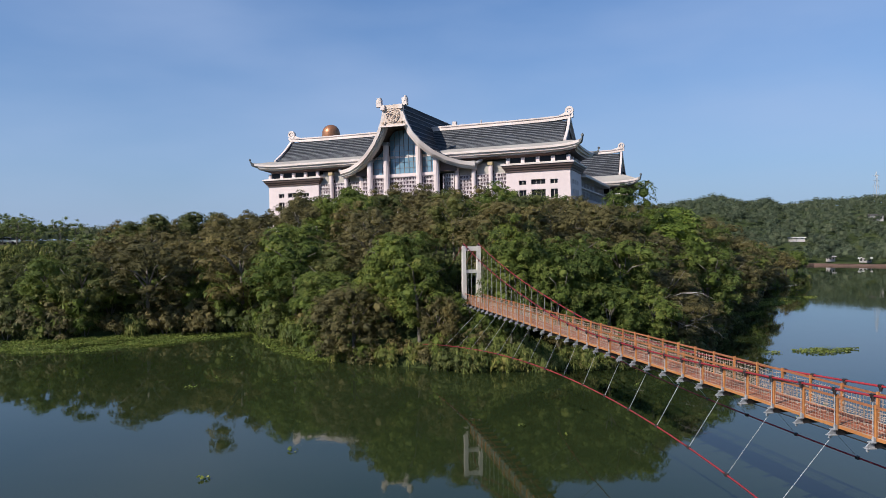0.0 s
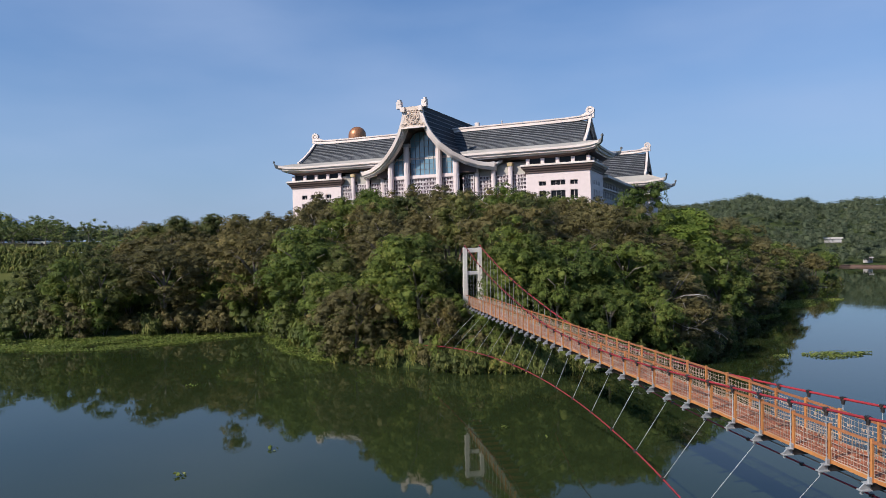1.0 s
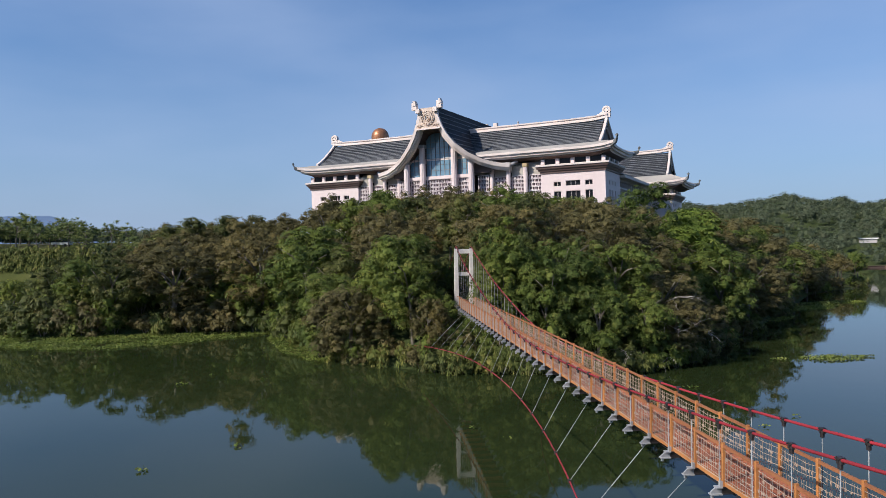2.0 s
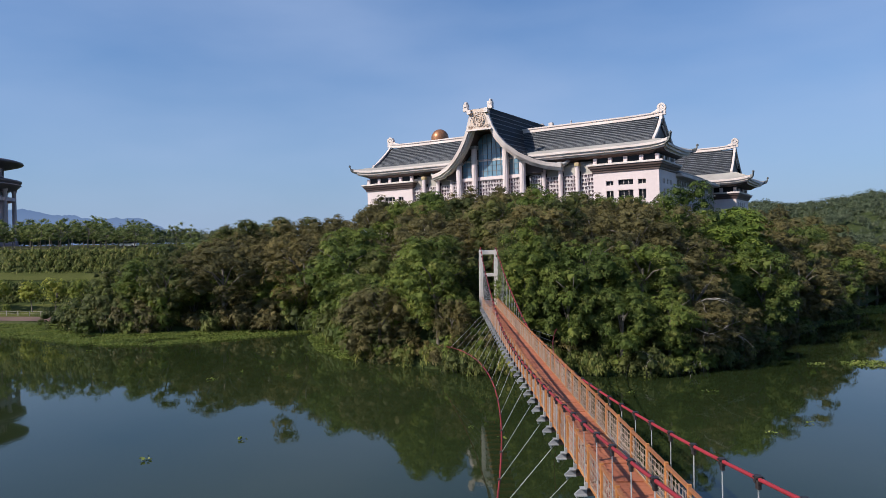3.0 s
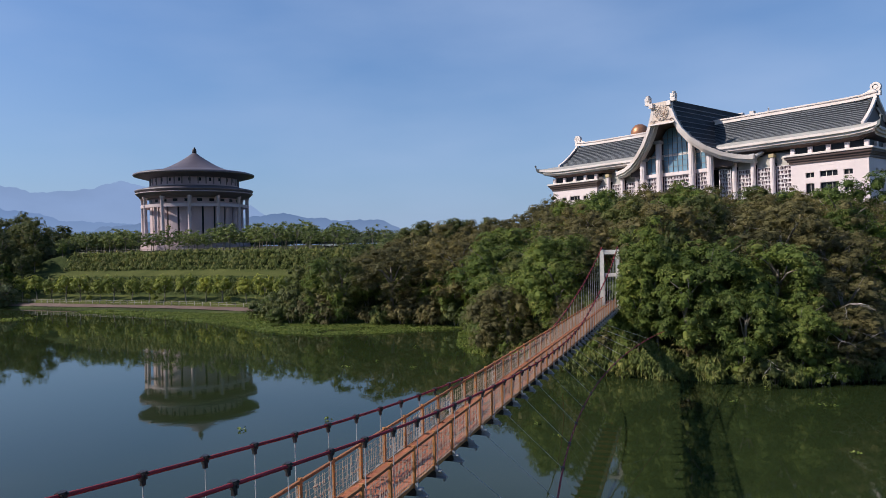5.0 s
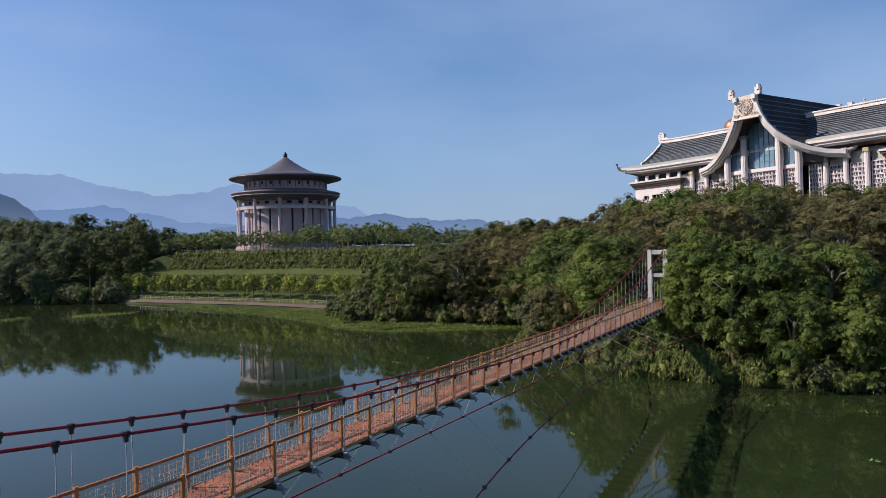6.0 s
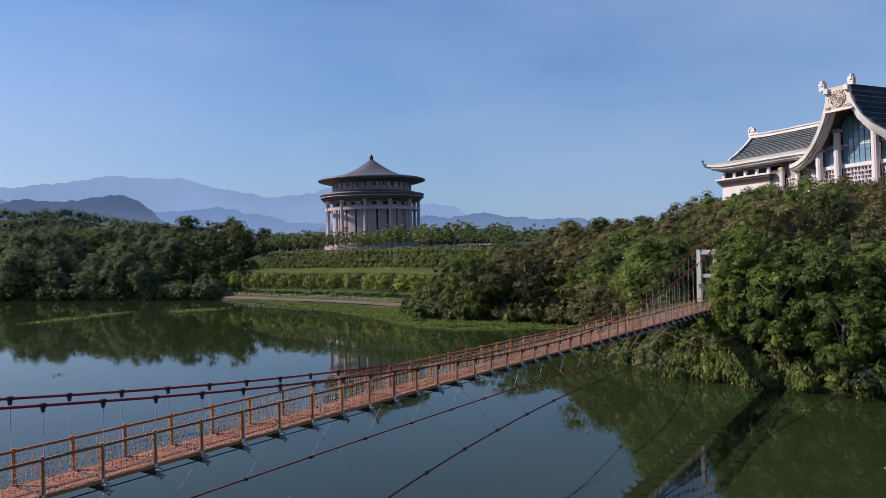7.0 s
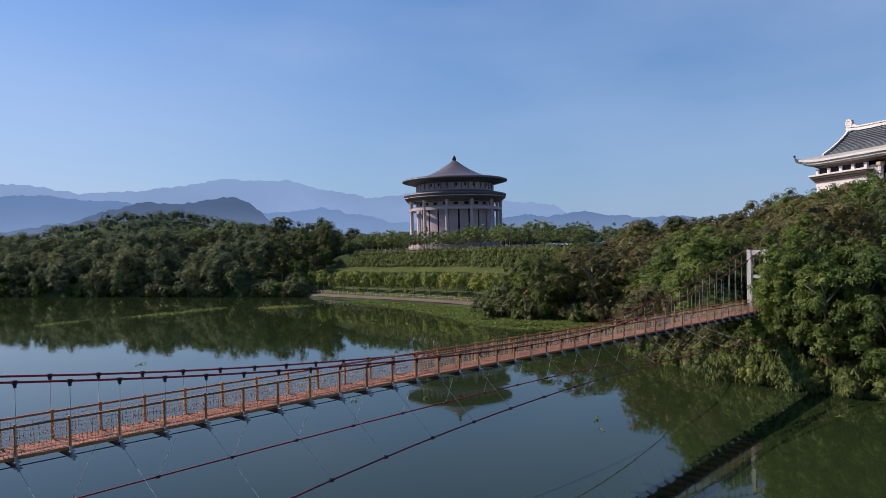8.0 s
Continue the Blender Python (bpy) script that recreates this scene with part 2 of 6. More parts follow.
# ---- mesh helpers ----
class Geo:
    def __init__(self):
        self.v, self.f = [], []

    def add(self, verts, faces):
        k = len(self.v)
        self.v += [tuple(p) for p in verts]
        self.f += [tuple(i + k for i in q) for q in faces]
        return self

    def box(self, x0, y0, z0, x1, y1, z1, taper=0.0):
        t = taper
        p = [(x0, y0, z0), (x1, y0, z0), (x1, y1, z0), (x0, y1, z0), (x0 + t, y0 + t, z1), (x1 - t, y0 + t, z1), (x1 - t, y1 - t, z1), (x0 + t, y1 - t, z1)]
        return self.add(p, [(3, 2, 1, 0), (4, 5, 6, 7), (0, 1, 5, 4), (1, 2, 6, 5), (2, 3, 7, 6), (3, 0, 4, 7)])

    def bevel_box(self, x0, y0, z0, x1, y1, z1, e=0.02):
        """A box with its upright edges cut off."""
        ring = [(x0 + e, y0), (x1 - e, y0), (x1, y0 + e), (x1, y1 - e), (x1 - e, y1), (x0 + e, y1), (x0, y1 - e), (x0, y0 + e)]
        return self.prism(ring, z0, z1)

    def prism(self, ring, z0, z1):
        n = len(ring)
        p = [(x, y, z0) for x, y in ring] + [(x, y, z1) for x, y in ring]
        return self.add(p, [tuple(reversed(range(n))), tuple(range(n, 2 * n))] + [(i, (i + 1) % n, n + (i + 1) % n, n + i) for i in range(n)])

    def tube(self, pts, r, n=6, caps=True):
        """A round bar through pts; r is one radius or one for each point."""
        pts = [Vector(p) for p in pts]
        rs = r if isinstance(r, (list, tuple)) else [r] * len(pts)
        vs = []
        for i, p in enumerate(pts):
            d = (pts[min(i + 1, len(pts) - 1)] - pts[max(i - 1, 0)]).normalized()
            a = d.cross(Vector((0, 0, 1)) if abs(d.z) < 0.9 else Vector((1, 0, 0))).normalized()
            b = d.cross(a)
            vs += [p + (a * math.cos(2 * math.pi * k / n) + b * math.sin(2 * math.pi * k / n)) * rs[i] for k in range(n)]
        fs = [(i * n + k, i * n + (k + 1) % n, (i + 1) * n + (k + 1) % n, (i + 1) * n + k) for i in range(len(pts) - 1) for k in range(n)]
        if caps:
            fs += [tuple(reversed(range(n))), tuple(range((len(pts) - 1) * n, len(pts) * n))]
        return self.add(vs, fs)

    def lathe(self, prof, n=48, cx=0.0, cy=0.0):
        vs = [(cx + r * math.cos(2 * math.pi * k / n), cy + r * math.sin(2 * math.pi * k / n), z) for r, z in prof for k in range(n)]
        fs = [(i * n + k, i * n + (k + 1) % n, (i + 1) * n + (k + 1) % n, (i + 1) * n + k) for i in range(len(prof) - 1) for k in range(n)]
        return self.add(vs, fs)

    def loft(self, rings, closed=True, caps=False):
        """A skin over rings of equally many points."""
        n = len(rings[0])
        vs = [p for r in rings for p in r]
        m = n if closed else n - 1
        fs = [(i * n + k, i * n + (k + 1) % n, (i + 1) * n + (k + 1) % n, (i + 1) * n + k) for i in range(len(rings) - 1) for k in range(m)]
        if caps:
            fs += [tuple(reversed(range(n))), tuple(range((len(rings) - 1) * n, len(rings) * n))]
        return self.add(vs, fs)


def link_mesh(name, geo, mat, smooth=False):
    me = bpy.data.meshes.new(name)
    me.from_pydata(geo.v, [], geo.f)
    me.materials.append(mat)
    if smooth:
        me.polygons.foreach_set("use_smooth", [True] * len(me.polygons))
    me.update()
    return me


def part(name, geo, mat, parent=None, label="", smooth=False, m=None):
    """One mesh object, under a thing or a part; m is its pose in the parent's space."""
    me = geo if isinstance(geo, bpy.types.Mesh) else link_mesh(name, geo, mat, smooth)
    ob = new(name, me)
    if parent:
        ob.parent = parent
    if m is not None:
        ob.matrix_basis = m
    return tagged(ob, label)


def thing(name, label, category, group="", m=None):
    ob = new(name)
    ob.empty_display_size = 0.5
    if m is not None:
        ob.matrix_basis = m
    return tagged(ob, label, category, group)


def np_mesh(name, verts, faces, mat, smooth=False):
    """A mesh from arrays; all faces have the same number of corners."""
    me = bpy.data.meshes.new(name)
    nf, k = faces.shape
    me.vertices.add(len(verts))
    me.vertices.foreach_set("co", verts.astype(np.float32).ravel())
    me.loops.add(nf * k)
    me.loops.foreach_set("vertex_index", faces.astype(np.int32).ravel())
    me.polygons.add(nf)
    me.polygons.foreach_set("loop_start", np.arange(0, nf * k, k, dtype=np.int32))
    me.polygons.foreach_set("loop_total", np.full(nf, k, dtype=np.int32))
    me.polygons.foreach_set("use_smooth", np.full(nf, smooth))
    me.materials.append(mat)
    me.update(calc_edges=True)
    return me


# ---- the land ----
SHORE = np.array([(-4800, -700), (-1500, -260), (-600, -60), (-400, 40), (-280, 101), (-212, 127), (-175, 140), (-147, 150), (-110, 145), (-90, 142),
                  (-58, 139), (-52, 130), (-45, 121), (-34, 122.5), (-17, 124), (-6, 121), (0, 108), (3, 95), (7, 88), (12, 84.3), (19, 79), (26, 77.5),
                  (32, 76.5), (39, 76), (46, 78.5), (53, 86), (59, 94), (70, 106), (95, 136), (123, 171), (140, 185), (158, 196), (170, 215), (168, 245), (185, 285),
                  (215, 306), (245, 303), (264, 276), (310, 225), (420, 110), (800, -60), (4800, -700)], float)


def shore_side(x, y):
    """Distance to the shore: positive on the northern land, negative over the lake."""
    x, y = np.asarray(x, float), np.asarray(y, float)
    best, inside = np.full(x.shape, 1e9), np.zeros(x.shape, bool)
    ring = np.vstack([SHORE, [(4800, 6000), (-4800, 6000)]])
    for i in range(len(ring)):
        (ax, ay), (bx, by) = ring[i], ring[(i + 1) % len(ring)]
        if i < len(SHORE) - 1:
            t = np.clip(((x - ax) * (bx - ax) + (y - ay) * (by - ay)) / ((bx - ax) ** 2 + (by - ay) ** 2), 0, 1)
            best = np.minimum(best, np.hypot(x - ax - t * (bx - ax), y - ay - t * (by - ay)))
        cross = ((ay > y) != (by > y)) & (x < (bx - ax) * (y - ay) / (by - ay + 1e-12) + ax)
        inside ^= cross
    return np.where(inside, best, -best)


def smooth01(v, a, b):
    t = np.clip((v - a) / (b - a), 0, 1)
    return t * t * (3 - 2 * t)


PALACE = (37.8, 207.8)
PU, PV = np.array((0.849, -0.528)), np.array((0.528, 0.849))


def terrace(s):
    """Height of the stepped garden below the round hall, by the distance from its shore."""
    return np.interp(s, [0, 1.2, 3.6, 11.0, 13.6, 15.6, 17.0, 23.4, 24.6, 26.4, 28.5, 60], [0.0, 0.7, 1.0, 2.4, 3.0, 7.3, 8.0, 9.2, 10.0, 14.0, 14.4, 15.6])


def height(x, y):
    x, y = np.asarray(x, float), np.asarray(y, float)
    s = shore_side(x, y)
    wob = 1.2 * np.sin(x * 0.11 + 1.3) * np.cos(y * 0.09) + 0.8 * np.sin(x * 0.05 - y * 0.07)
    # the wooded hill under the palace
    top = np.interp(x, [-70, -45, -20, 5, 60, 100, 130, 160], [11, 13, 15, 17.5, 17.5, 14, 7, 3.5])
    hill = top * (1 - np.exp(-np.maximum(s, 0) / 24.0)) + wob * smooth01(s, 4, 20)
    a, b = (x - PALACE[0]) * PU[0] + (y - PALACE[1]) * PU[1], (x - PALACE[0]) * PV[0] + (y - PALACE[1]) * PV[1]
    yard = smooth01(a, -75, -58) * smooth01(-a, -75, -58) * smooth01(b, -30, -14) * smooth01(-b, -150, -112)
    hill = hill * (1 - yard) + 17.5 * yard
    # the garden steps west of it
    garden = terrace(s)
    wg = smooth01(-x, 47, 58)
    z = hill * (1 - wg) + garden * wg
    # woods further west
    west = smooth01(-x, 150, 172)
    z = z * (1 - west) + west * (14 * (1 - np.exp(-np.maximum(s, 0) / 20.0)) + wob)
    # distant hills
    far = np.hypot(x, y)
    az = np.degrees(np.arctan2(x, y))
    rise = np.interp(az, [10, 18, 24, 26, 28, 30, 33, 34.8, 36, 37.3, 38.6, 41, 48, 70], [0, 22, 35, 37, 33, 37, 42, 36, 37, 31, 34, 37, 33, 28])
    z = z + smooth01(s, 30, 160) * smooth01(far, 330, 480) * rise * np.exp(-((far - 720) / 210) ** 2)
    z = z + 25 * np.exp(-(((x + 482) / 85) ** 2 + ((y - 272) / 95) ** 2)) + 5 * np.exp(-(((x + 640) / 200) ** 2 + ((y - 330) / 150) ** 2))
    z = z + 4 * np.exp(-(((x + 380) / 120) ** 2 + ((y - 420) / 90) ** 2))
    z = z + 9.5 * np.exp(-(((x - 266) / 16) ** 2 + ((y - 341) / 14) ** 2))      # a knoll with a house
    z = np.where(s < 0, np.maximum(-0.25 + 0.22 * s, -4.0), z)
    # the southern bank under the other end of the bridge
    south = smooth01(-y, 12, 26)
    return np.where(y < -8, np.maximum(z, -4 + 12.5 * south), z)


def build_ground():
    xs = np.concatenate([np.linspace(-4800, -700, 26)[:-1], np.linspace(-700, -180, 53)[:-1], np.linspace(-180, 190, 149)[:-1], np.linspace(190, 800, 62)[:-1], np.linspace(800, 4800, 26)])
    ys = np.concatenate([np.linspace(-1500, -60, 16)[:-1], np.linspace(-60, 60, 31)[:-1], np.linspace(60, 240, 121)[:-1], np.linspace(240, 900, 70)[:-1], np.linspace(900, 4800, 26)])
    gx, gy = np.meshgrid(xs, ys)
    gz = height(gx, gy)
    nx, ny = len(xs), len(ys)
    i = np.arange(nx * ny).reshape(ny, nx)
    f = np.stack([i[:-1, :-1], i[:-1, 1:], i[1:, 1:], i[1:, :-1]], -1).reshape(-1, 4)
    me = np_mesh("ground", np.stack([gx, gy, gz], -1).reshape(-1, 3), f, GROUND, True)
    tagged(new("ground", me), "grassy wooded land round the lake", "ground", kind="structure")


build_ground()
water = part("water", Geo().add([(-4800, -1500, 0), (4800, -1500, 0), (4800, 900, 0), (-4800, 900, 0)], [(0, 1, 2, 3)]), WATER)
tagged(water, "still dark green lake water with reflections", "water", kind="structure")


# ---- trees and bushes ----
def core_template(n=2):
    g = np.linspace(-1, 1, n + 1)
    pts, quads = {}, []
    for ax in range(3):
        for sgn in (-1, 1):
            for i in range(n):
                for j in range(n):
                    q = []
                    for di, dj in ((0, 0), (1, 0), (1, 1), (0, 1)):
                        p = [0, 0, 0]
                        p[ax], p[(ax + 1) % 3], p[(ax + 2) % 3] = sgn, g[i + di], g[j + dj]
                        q.append(pts.setdefault(tuple(np.round(p, 4)), len(pts)))
                    quads.append(q if sgn > 0 else q[::-1])
    v = np.array(list(pts.keys()), float)
    q = np.array(quads)
    return v / np.linalg.norm(v, axis=1)[:, None], np.vstack([q[:, [0, 1, 2]], q[:, [0, 2, 3]]])


CORES = {n: core_template(n) for n in (1, 2)}


def leaf_cloud(rng, centres, radii, per, size, flat=0.75, droop=0.0, core=0.5, low=-0.55, fine=2, blades=5):
    """Clumps of leaf rosettes round inner masses; each rosette fans its blades out from one twig end.
    Returns corners and three-cornered faces."""
    vs, fs, base = [], [], 0
    for c, r in zip(centres, radii):
        k = max(5, int(per * r * r))
        d = rng.normal(size=(k, 3))
        d /= np.linalg.norm(d, axis=1)[:, None]
        d[:, 2] = np.where(d[:, 2] < low, -d[:, 2], d[:, 2])
        rad = r * (1.08 - 0.38 * rng.random((k, 1)) ** 2.0)
        p = c + d * rad * np.array((1, 1, flat))
        nrm = d * 0.75 + rng.normal(size=(k, 3)) * 0.30 + np.array((0, 0, 0.55))
        nrm /= np.linalg.norm(nrm, axis=1)[:, None]
        a = np.cross(nrm, rng.normal(size=(k, 3)))
        a /= np.linalg.norm(a, axis=1)[:, None]
        b = np.cross(nrm, a)
        L = size * rng.uniform(0.65, 1.35, (k, 1))
        ring = [p + nrm * L * 0.18]
        for q in range(blades):
            an = 2 * math.pi * q / blades + rng.uniform(-0.35, 0.35, (k, 1))
            for off, far in ((-0.30, rng.uniform(0.62, 0.85, (k, 1))), (0.22, rng.uniform(0.9, 1.15, (k, 1)))):
                o = (a * np.cos(an + off) + b * np.sin(an + off)) * L * far
                o[:, 2] -= (0.10 + droop) * L[:, 0] * far[:, 0]
                ring.append(p + o)
        n = 1 + 2 * blades
        vs.append(np.stack(ring, 1).reshape(-1, 3))
        t = np.array([(0, 1 + 2 * q, 2 + 2 * q) for q in range(blades)])
        fs.append((np.arange(k)[:, None, None] * n + t[None]).reshape(-1, 3) + base)
        base += n * k
        if core:
            cv, cf = CORES[fine]
            cv = c + cv * (r * core * rng.uniform(0.75, 1.15, (len(cv), 1))) * np.array((1, 1, flat))
            vs.append(cv)
            fs.append(cf + base)
            base += len(cv)
    return np.vstack(vs), np.vstack(fs)


def crown_clumps(rng, n, rx, rz, zc, r0, r1, hollow=0.55, down=-0.5):
    """Clumps spread evenly over a crown, with gaps left between them."""
    k = np.arange(n) + rng.uniform(-0.3, 0.3, n)
    up = 1 - (1 - down) * (k + 0.5) / n
    up = np.clip(up + rng.uniform(-0.1, 0.1, n), -1, 1)
    an = k * 2.39996 + rng.uniform(-0.35, 0.35, n)
    flat = np.sqrt(np.maximum(0, 1 - up * up))
    d = np.stack([np.cos(an) * flat, np.sin(an) * flat, up], 1)
    rad = rng.uniform(hollow, 1.0, (n, 1))
    lobes = 1 + 0.16 * np.sin(an[:, None] * 2 + rng.uniform(0, 6)) + 0.10 * np.sin(an[:, None] * 3 + rng.uniform(0, 6))
    c = d * rad * lobes * np.array((rx, rx, rz)) + np.array((0, 0, zc))
    return c, rng.uniform(r0, r1, n) * (0.8 + 0.35 * (rad[:, 0] - hollow) / max(1e-6, 1 - hollow))


def trunk_geo(rng, h, r, limbs, spread, top):
    g = Geo()
    lean = rng.uniform(-0.5, 0.5, 2)
    ax = [Vector((lean[0] * t * t, lean[1] * t * t, h * t)) for t in (0, 0.35, 0.7, 1.0)]
    g.tube([ax[0] + Vector((0, 0, -0.8))] + ax, [r * 1.3, r * 1.1, r * 0.85, r * 0.65, r * 0.4], 7)
    for k in range(limbs):
        an = 2 * math.pi * (k + rng.uniform(0, 0.6)) / limbs
        st = ax[1].lerp(ax[3], rng.uniform(0.2, 0.9))
        out = Vector((math.cos(an), math.sin(an), 0)) * spread * rng.uniform(0.6, 1.0)
        e = st + out + Vector((0, 0, (top - st.z) * rng.uniform(0.35, 0.8)))
        m = st.lerp(e, 0.5) + Vector((rng.uniform(-0.3, 0.3), rng.uniform(-0.3, 0.3), 0.4))
        g.tube([st, m, e], [r * 0.5, r * 0.33, r * 0.1], 5)
    return g


def tree_kind(seed, label, mat, rx, rz, h, clumps, r0, r1, per, size, flat=0.75, droop=0.0, trunk=0.22, group="trees of the lakeside wood", name="tree", down=-0.5):
    """One tree with a trunk and a crown, standing at the origin and then copied."""
    rng = np.random.default_rng(seed)
    t = thing(name, label, "tree", group, Matrix.Translation((0, -400, -60)))
    zc = h - rz
    part("trunk", trunk_geo(rng, h * 0.62, trunk, 5, rx * 0.75, h * 0.9), BARK, t, smooth=True)
    c, r = crown_clumps(rng, clumps, rx - 0.6 * r1, rz - 0.5 * r1, zc, r0, r1, 0.62, down)
    v, f = leaf_cloud(rng, c, r, per, size, flat, droop)
    part("crown", np_mesh("crown", v, f, mat), mat, t)
    return t


def bush_kind(seed, label, mat, rx, h, clumps, per, size, group="bushes along the shore", droop=0.3):
    rng = np.random.default_rng(seed)
    t = thing("bush", label, "bush", group, Matrix.Translation((0, -400, -60)))
    g = Geo()
    for k in range(4):
        an = k * 1.6 + 0.3
        g.tube([(0, 0, -0.6), (math.cos(an) * rx * 0.25, math.sin(an) * rx * 0.25, h * 0.4), (math.cos(an) * rx * 0.5, math.sin(an) * rx * 0.5, h * 0.7)], [0.07, 0.05, 0.02], 5)
    part("woody_base", g, BARK, t)
    c, r = crown_clumps(rng, clumps, rx * 0.75, h * 0.4, h * 0.48, h * 0.22, h * 0.36, 0.35, -0.9)
    v, f = leaf_cloud(rng, c, r, per, size, 0.85, droop, low=-0.9)
    part("leaves", np_mesh("leaves", v, f, mat), mat, t)
    return t


# near kinds carry more and smaller leaves than those seen from afar
NEAR = {
    "green": [tree_kind(11 + k, "leafy broadleaf tree with a full mid-green crown", LEAF_GREEN, 4.3, 4.9, 10.0, 36, 0.8, 1.45, 34, 0.33, 0.8, 0.05, name="broadleaf_tree", down=-0.95) for k in range(3)],
    "olive": [tree_kind(31 + k, "acacia tree with a feathery olive-brown crown", LEAF_OLIVE, 4.6, 4.5, 9.4, 42, 0.75, 1.35, 30, 0.29, 0.58, 0.0, name="acacia_tree", down=-0.9) for k in range(3)],
    "dark": [tree_kind(51 + k, "dense tree with a dark green crown", LEAF_DARK, 4.0, 5.0, 10.2, 36, 0.8, 1.4, 30, 0.34, 0.75, 0.05, name="evergreen_tree", down=-0.95) for k in range(3)],
}
MID = {
    "green": [tree_kind(111 + k, "leafy broadleaf tree with a full mid-green crown", LEAF_GREEN, 4.3, 4.6, 9.8, 28, 0.95, 1.6, 20, 0.39, 0.8, name="broadleaf_tree", down=-0.85) for k in range(2)],
    "olive": [tree_kind(131 + k, "acacia tree with a feathery olive-brown crown", LEAF_OLIVE, 4.7, 4.2, 9.4, 32, 0.85, 1.4, 19, 0.34, 0.58, name="acacia_tree", down=-0.8) for k in range(2)],
    "dark": [tree_kind(151 + k, "dense tree with a dark green crown", LEAF_DARK, 4.0, 4.8, 10.2, 28, 0.95, 1.5, 19, 0.38, 0.75, name="evergreen_tree", down=-0.85) for k in range(2)],
}
BACK = {
    "green": [tree_kind(171, "leafy broadleaf tree with a full mid-green crown", LEAF_GREEN, 4.3, 4.4, 9.8, 22, 1.1, 1.7, 14, 0.48, 0.8, name="broadleaf_tree", down=-0.3)],
    "olive": [tree_kind(181, "acacia tree with a feathery olive-brown crown", LEAF_OLIVE, 4.7, 4.0, 9.4, 26, 0.95, 1.5, 14, 0.41, 0.58, name="acacia_tree", down=-0.3)],
    "dark": [tree_kind(191, "dense tree with a dark green crown", LEAF_DARK, 4.0, 4.6, 10.2, 22, 1.0, 1.6, 14, 0.47, 0.75, name="evergreen_tree", down=-0.3)],
}
WEST = [tree_kind(161 + k, "tall old tree with a rounded crown greyed by painted haze", LEAF_WEST_HAZE, 4.6, 4.9, 9.6, 26, 1.0, 1.7, 13, 0.50, 0.78, trunk=0.25, group="old trees of the western wood", name="old_tree", down=-0.95) for k in range(3)]
LIME = tree_kind(71, "bright yellow-green tree on the wooded slope", LEAF_LIME, 4.4, 4.4, 10.0, 26, 1.0, 1.7, 13, 0.58, 0.7)
SLIM = tree_kind(78, "narrow leafy tree crowding the bridge tower", LEAF_GREEN, 2.2, 5.6, 12.8, 40, 0.7, 1.1, 32, 0.37, 0.85, 0.05, trunk=0.16, name="slender_tree", down=-0.97)
DOME = tree_kind(75, "wide domed thicket with fine brown-green twigs at the water", LEAF_OLIVE, 5.2, 4.6, 7.2, 60, 0.8, 1.3, 46, 0.24, 0.85, -0.2, name="domed_tree", down=-0.75)
ROW_TREE = [tree_kind(81 + k, "small round-headed garden tree on a thin trunk", LEAF_ROW, 1.95, 1.95, 4.7, 18, 0.6, 0.9, 26, 0.30, 0.85, trunk=0.11, group="young trees along the lakeside path", name="garden_tree") for k in range(2)]
PARK_TREE = [tree_kind(91 + k, "spreading park tree with layered light green branches", LEAF_PARK, 3.4, 3.2, 7.2, 30, 0.55, 0.95, 15, 0.34, 0.6, trunk=0.15, group="park trees round the hall", down=-0.8, name="park_tree") for k in range(3)]
SHRUB = [bush_kind(201, "leafy green bush hanging over the water", LEAF_GREEN, 2.3, 3.0, 14, 13, 0.40),
         bush_kind(202, "dark bush at the water's edge", LEAF_DARK, 2.4, 3.2, 14, 13, 0.38),
         bush_kind(203, "tangled olive bush at the water's edge", LEAF_OLIVE, 2.4, 2.8, 15, 16, 0.33),
         bush_kind(204, "drooping yellow-green reeds and creepers on the bank", LEAF_HEDGE, 1.9, 2.4, 15, 24, 0.36, droop=0.9)]


STANDING = {}


def plant(kind, x, y, scale, turn, z=None, lean=0.0, stretch=1.0):
    zz = float(height(np.array([x]), np.array([y]))[0]) if z is None else z
    c = copy_thing(kind, pose(x, y, zz - 0.1, lean, 0, turn) @ Matrix.Diagonal((scale, scale, scale * stretch, 1)))
    STANDING[kind] = c
    return c


wood = random.Random(5)
PLACED = []


def free(x, y, gap):
    return all((x - a) ** 2 + (y - b) ** 2 > (0.5 * (gap + g)) ** 2 for a, b, g in PLACED)


def crown_limit(x, y):
    """Tallest tree that the wood has at a place: it falls away towards the garden."""
    west = math.degrees(math.atan2(-x, y))
    rise = float(np.interp(west, [0, 2.5, 6.7, 10.4, 12, 13.5, 18, 22, 26], [0.058, 0.055, 0.045, 0.043, 0.028, 0.008, -0.005, -0.020, -0.032]))
    zg = float(height(np.array([x]), np.array([y]))[0])
    return max(0.36, (15.0 + rise * math.hypot(x, y) + wood.choice((-3.4, -2.4, -1.6, -1.0, 0.2, 1.8)) - zg) / 10.6)


def put(kinds, x, y, scale, gap, **kw):
    PLACED.append((x, y, gap))
    if -58 < x < 2 and y > 60:
        scale = min(scale, crown_limit(x, y) / kw.get("stretch", 1.0))
    return plant(kinds[wood.randrange(len(kinds))] if isinstance(kinds, list) else kinds, x, y, scale, wood.uniform(0, 360), **kw)


